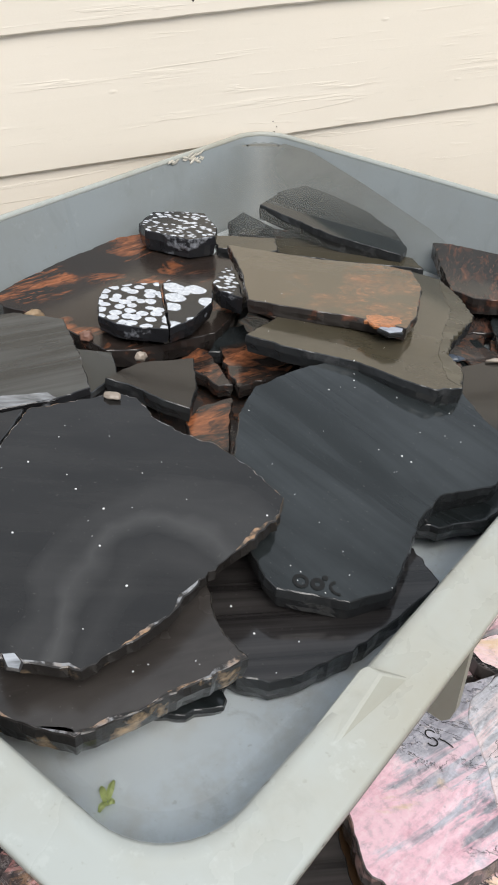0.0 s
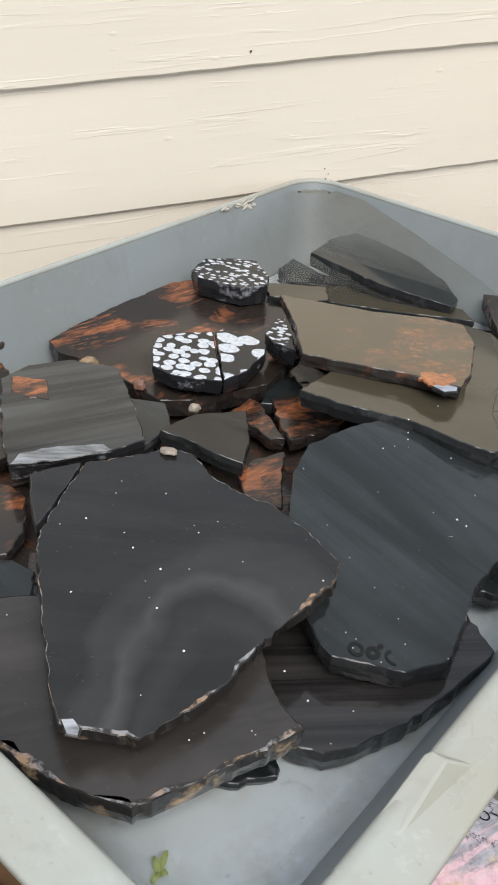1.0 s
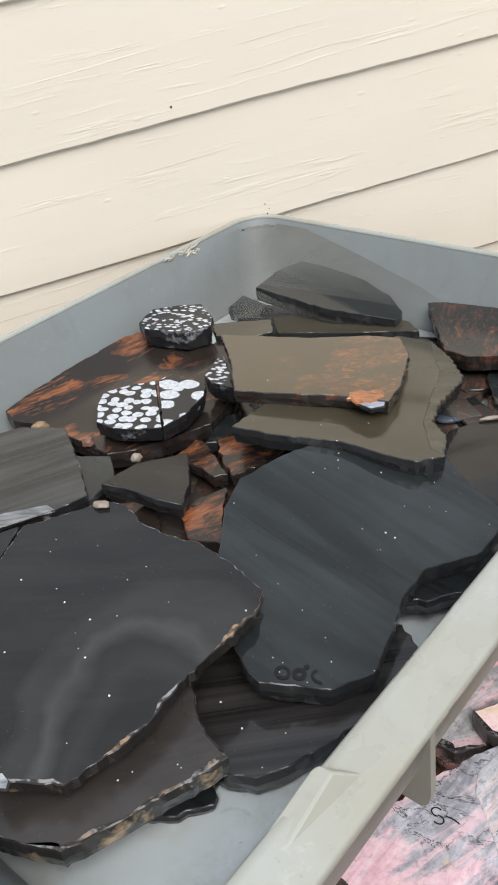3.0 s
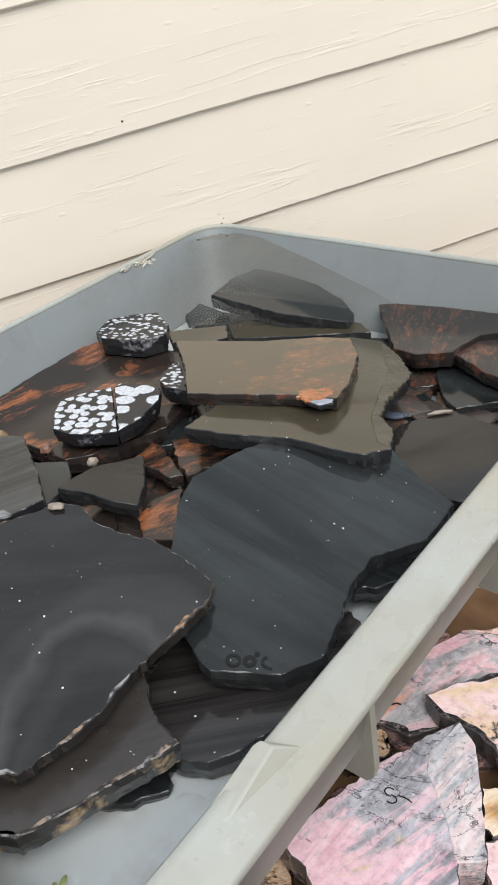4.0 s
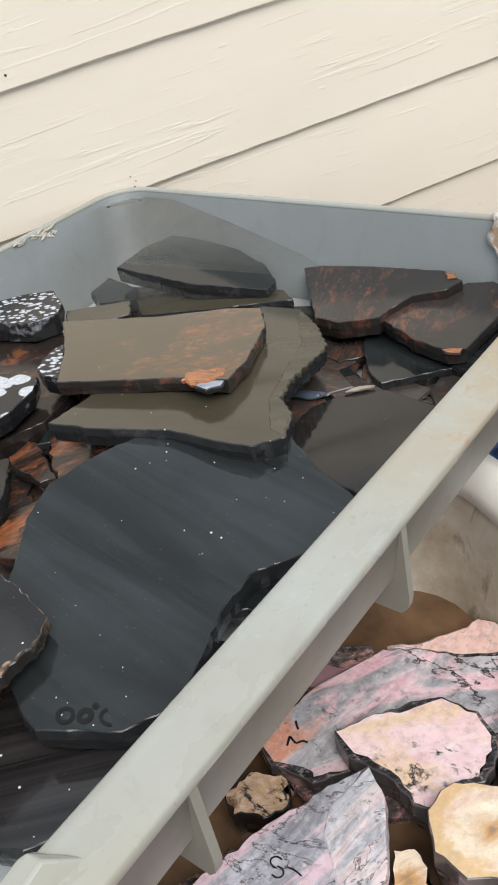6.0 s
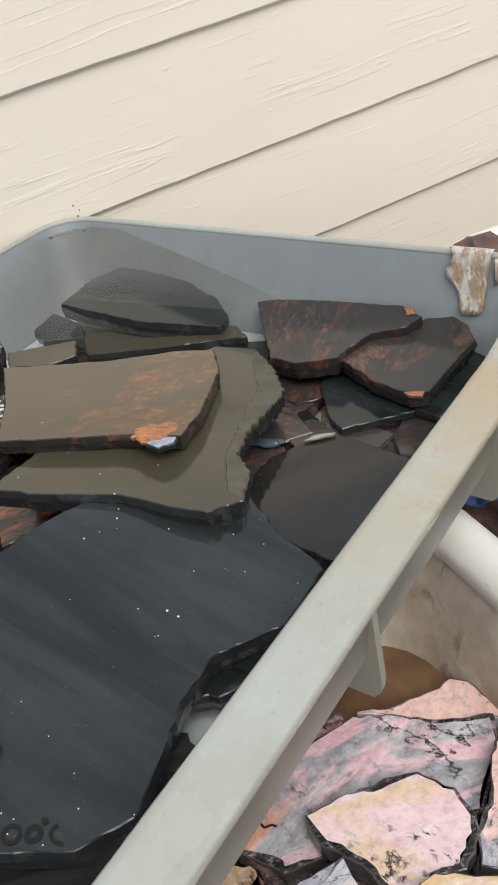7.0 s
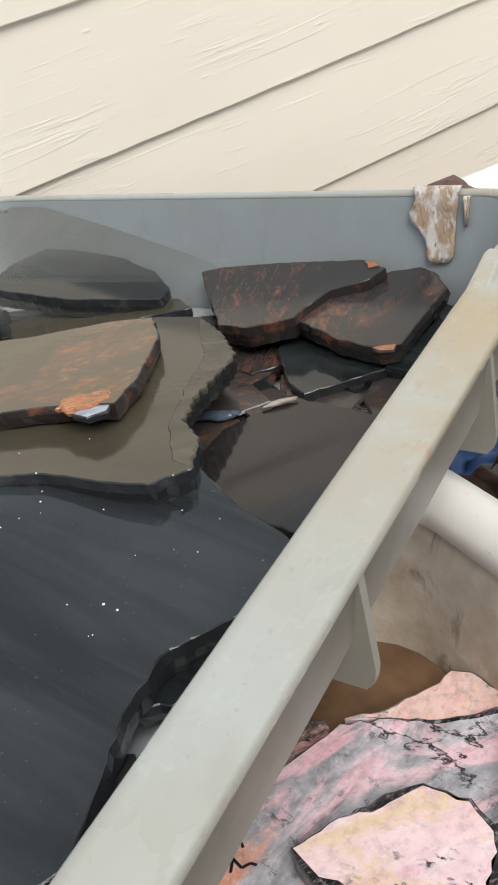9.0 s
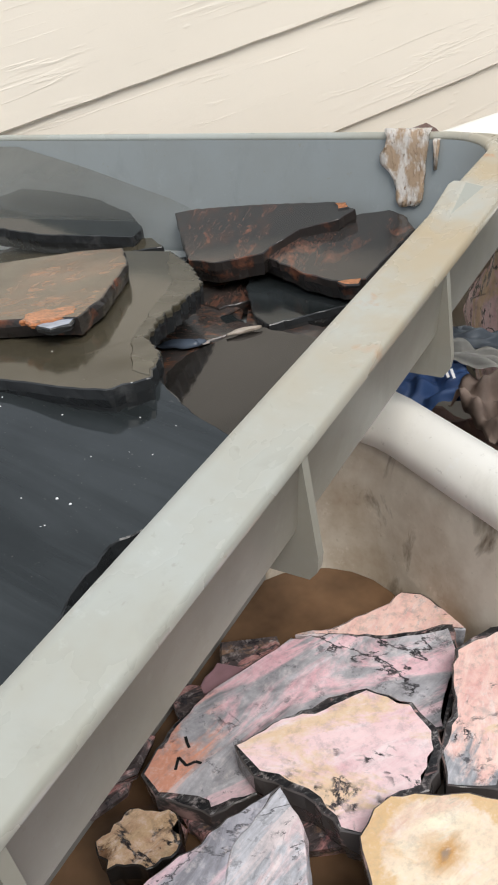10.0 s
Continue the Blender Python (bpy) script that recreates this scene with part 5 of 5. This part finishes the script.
def chip(name, x, y, z, sx, sy, sz, mat, label, category, seed, turn=0.0, group=""):
    """A small knobbly chip of stone."""
    bm = bmesh.new()
    bmesh.ops.create_icosphere(bm, subdivisions=3, radius=1.0)
    for v in bm.verts:
        v.co *= 1 + 0.35 * noise.noise(v.co * 1.6 + Vector((seed, 0, 0))) + 0.16 * noise.noise(v.co * 4.0 + Vector((0, seed, 0))) + 0.05 * noise.noise(v.co * 11.0 + Vector((0, seed, 0)))
        v.co = Vector((v.co.x * sx, v.co.y * sy, v.co.z * sz))
    for f in bm.faces:
        f.smooth = sx < 0.02
    ob = new(name, mesh_of(name, bm, mat))
    ob.matrix_basis = pose(x, y, z, 0, 0, turn)
    return tagged(ob, label, category, group)


chip("pale_pebble", -0.420, 0.456, 0.2735, 0.0075, 0.0042, 0.0025, PALE_CHIP, "small pale pebble lying on the slab edge", "pebble", 1, 25)
chip("pale_pebble", -0.481, 0.552, 0.243, 0.0052, 0.0045, 0.005, PALE_CHIP, "small pinkish pebble between the slabs", "pebble", 2, 60)
chip("pale_shard", -0.472, 0.412, 0.251, 0.0035, 0.013, 0.003, PALE_CHIP, "thin white shard beside the banded slab", "pebble", 3, -30)
chip("pale_shard", -0.243, 0.832, 0.2125, 0.013, 0.0022, 0.0022, PALE_CHIP, "narrow white shard on a dark slab edge", "pebble", 4, 42)
chip("blue_shard", -0.297, 0.822, 0.200, 0.018, 0.006, 0.003, make_plain("blue_grey_glass", (0.10, 0.125, 0.17), 0.2, 0.5), "thin blue-grey glassy shard between slabs", "pebble", 5, 20)
chip("red_pebble", -0.560, 0.556, 0.232, 0.007, 0.006, 0.005, make_plain("dull_red_stone", (0.28, 0.15, 0.11), 0.35, 0.5, 90.0), "small reddish pebble on the mahogany slab", "pebble", 6, 10)

chip("tan_pebble", -0.623, 0.545, 0.236, 0.0085, 0.0065, 0.006, TAN_RIND, "small square tan pebble on the mahogany slab edge", "pebble", 7, 62)
chip("dark_speck", TX0 + 0.0145, 0.505, 0.234, 0.0012, 0.004, 0.004, NAIL, "dark speck of dirt stuck to the tub side", "dirt", 8)

# a scrap of leaf on the tub floor
leaf = empty("leaf_scrap", -0.213, 0.242, FLOOR)
tagged(leaf, "yellow-green scrap of leaf on the tub floor", "leaf")
for x, y, turn, l in ((0.0, 0.0, 150, 0.010), (0.0, 0.002, 118, 0.012), (0.001, 0.0, 35, 0.005), (0.0, 0.001, -75, 0.009)):
    bm = bmesh.new()
    rows = []
    for i in range(7):
        u = i / 6
        w = 0.0017 * math.sin(math.pi * (0.12 + 0.8 * u)) + 0.0004
        rows.append([bm.verts.new((l * u, s * w, 0.002 + 0.004 * math.sin(u * 2.4) - abs(s) * 0.0008)) for s in (-1, 0, 1)])
    for a, b in zip(rows, rows[1:]):
        for q in (0, 1):
            bm.faces.new((a[q], a[q + 1], b[q + 1], b[q]))
    bmesh.ops.solidify(bm, geom=bm.faces[:], thickness=0.0006)
    part("lobe", bm, LEAF, leaf, at=pose(x, y, 0.001, 0, 0, turn))


def resin_run(name, pts, thick, label, seed):
    """A wrinkled run of dried resin on the tub side."""
    rnd = random.Random(seed)
    bm = bmesh.new()
    rows = []
    for (x0, y0, x1, y1, z) in pts:
        rows.append([(x0 + (x1 - x0) * i / 8 + rnd.uniform(-0.0006, 0.0006), y0 + (y1 - y0) * i / 8 - thick * (0.3 + 1.8 * rnd.random()), z + rnd.uniform(-0.001, 0.001)) for i in range(9)]
                    + [(x0 + (x1 - x0) * i / 8, y0 + (y1 - y0) * i / 8 + 0.002, z) for i in range(8, -1, -1)])
    ring_loft(bm, rows, True, True)
    return tagged(new(name, mesh_of(name, bm, RESIN)), label, "resin")


def wall_y(z):
    return TY1 - 0.012 * (RIM - z) / 0.06 - 0.0025


resin_run("resin_run", [(xa, wall_y(z), xb, wall_y(z), z) for xa, xb, z in (
    (-0.194, -0.177, 0.236), (-0.197, -0.174, 0.241), (-0.198, -0.173, 0.248), (-0.200, -0.173, 0.256), (-0.204, -0.172, 0.263), (-0.212, -0.172, 0.270), (-0.213, -0.171, 0.278), (-0.208, -0.170, 0.286), (-0.206, -0.170, 0.2925), (-0.209, -0.167, 0.2985))], 0.0018,
    "tan glossy resin run over the far tub side", 3)
resin_run("resin_run", [(xa, wall_y(z), xb, wall_y(z), z) for xa, xb, z in ((-0.164, -0.162, 0.266), (-0.165, -0.161, 0.278), (-0.166, -0.160, 0.290))], 0.0012, "thin drip of tan resin on the tub side", 4)
bm = bmesh.new()
for i in range(26):
    rnd = random.Random(900 + i)
    y, z = 0.862 + 0.062 * rnd.random(), 0.0
    bmesh.ops.create_icosphere(bm, subdivisions=2, radius=rnd.uniform(0.002, 0.004), matrix=Matrix.LocRotScale(
        (TX0 + 0.001 + 0.002 * rnd.random(), y, RIM - 0.003 - rnd.random() * 0.014 * (y - 0.855) / 0.07), Matrix.Rotation(rnd.uniform(-0.5, 0.5), 3, 'X'), (0.3, rnd.uniform(1.0, 2.4), rnd.uniform(0.3, 0.7))))
tagged(new("paint_flakes", mesh_of("paint_flakes", bm, make_plain("flaky_white_resin", (0.72, 0.66, 0.56), 0.2, 0.5, 150.0))), "flaky white resin on the tub rim beside the siding", "resin", kind="stuff")

# ---- behind the tubs ----
chip("brown_rock", -0.214, 1.135, 0.250, 0.036, 0.022, 0.024, BROWN_ROCK, "rough red-brown rock on the tub behind", "stone", 11, 15)
heap = "stones beyond the white tub"
for i, (x, y, sx, sy, sz, mat, label) in enumerate((
        (-0.055, 0.905, 0.050, 0.035, 0.10, BROWN_ROCK, "brown-pink rough rock in the heap"),
        (-0.108, 1.065, 0.022, 0.065, 0.15, PINK, "long pink rough stone leaning in the heap"),
        (-0.020, 0.960, 0.050, 0.040, 0.10, PINK_RED, "salmon-pink rough stone in the heap"),
        (-0.115, 1.105, 0.040, 0.035, 0.12, EDGE_PINK, "dark rough stone with pink patches"),
        (-0.040, 1.060, 0.045, 0.040, 0.13, PINK_GREY, "grey and pink rough stone in the heap"),
        (-0.130, 0.935, 0.040, 0.030, 0.085, BROWN_ROCK, "brown rough rock beside blue paper"),
        (0.030, 0.900, 0.050, 0.045, 0.10, PINK_GREY, "grey and pink rough stone near the rim"))):
    chip("rough_stone", x, y, sz * 0.55, sx, sy, sz * 0.6, mat, label, "stone", 20 + i, i * 40, heap)
paper = empty("crumpled_paper", -0.128, 0.922, 0.10)
tagged(paper, "crumpled blue and white printed paper on the stones", "paper")


def crumple(bm, lx, ly, seed, high):
    g = 24
    vs = [[bm.verts.new((lx * (i / g - 0.5), ly * (j / g - 0.5), high * noise.noise(Vector((i * 0.19 + seed, j * 0.19, 0))))) for j in range(g + 1)] for i in range(g + 1)]
    for i in range(g):
        for j in range(g):
            bm.faces.new((vs[i][j], vs[i + 1][j], vs[i + 1][j + 1], vs[i][j + 1]))
    for f in bm.faces:
        f.smooth = True
    bmesh.ops.solidify(bm, geom=bm.faces[:], thickness=0.0008)


bm = bmesh.new()
crumple(bm, 0.060, 0.045, 3, 0.016)
part("blue_sheet", bm, BLUE_LABEL, paper, "blue printed sheet", pose(0, 0, 0.030, 20, -10, 30))
bm = bmesh.new()
crumple(bm, 0.095, 0.026, 8, 0.014)
part("blue_grey_sheet", bm, make_plain("blue_grey_plastic_sheet", (0.17, 0.20, 0.24), 0.4, 0.5, 25.0), paper, "dull blue-grey plastic strip", pose(0.030, 0.058, 0.045, 18, 8, 22))
bm = bmesh.new()
crumple(bm, 0.080, 0.024, 5, 0.016)
part("grey_sheet", bm, make_plain("grey_white_paper", (0.44, 0.43, 0.40), 0.6, 0.4, 25.0), paper, "grey-white torn sheet", pose(0.040, 0.034, 0.040, 12, 12, 18))
bm = bmesh.new()
crumple(bm, 0.060, 0.060, 12, 0.030)
part("tan_sheet", bm, make_plain("tan_wrapping_paper", (0.40, 0.30, 0.25), 0.6, 0.5, 30.0), paper, "crumpled tan wrapping paper", pose(0.060, -0.010, 0.030, 15, -8, 50))
for i in range(3):
    bm = bmesh.new()
    add_box(bm, -0.0011, 0.0011, -0.005, 0.005, 0, 0.0008)
    part("print_bar", bm, BUBBLE, paper, "white printed bar", pose(0.006 + i * 0.005, 0.004, 0.0395, 20, -10, 30))
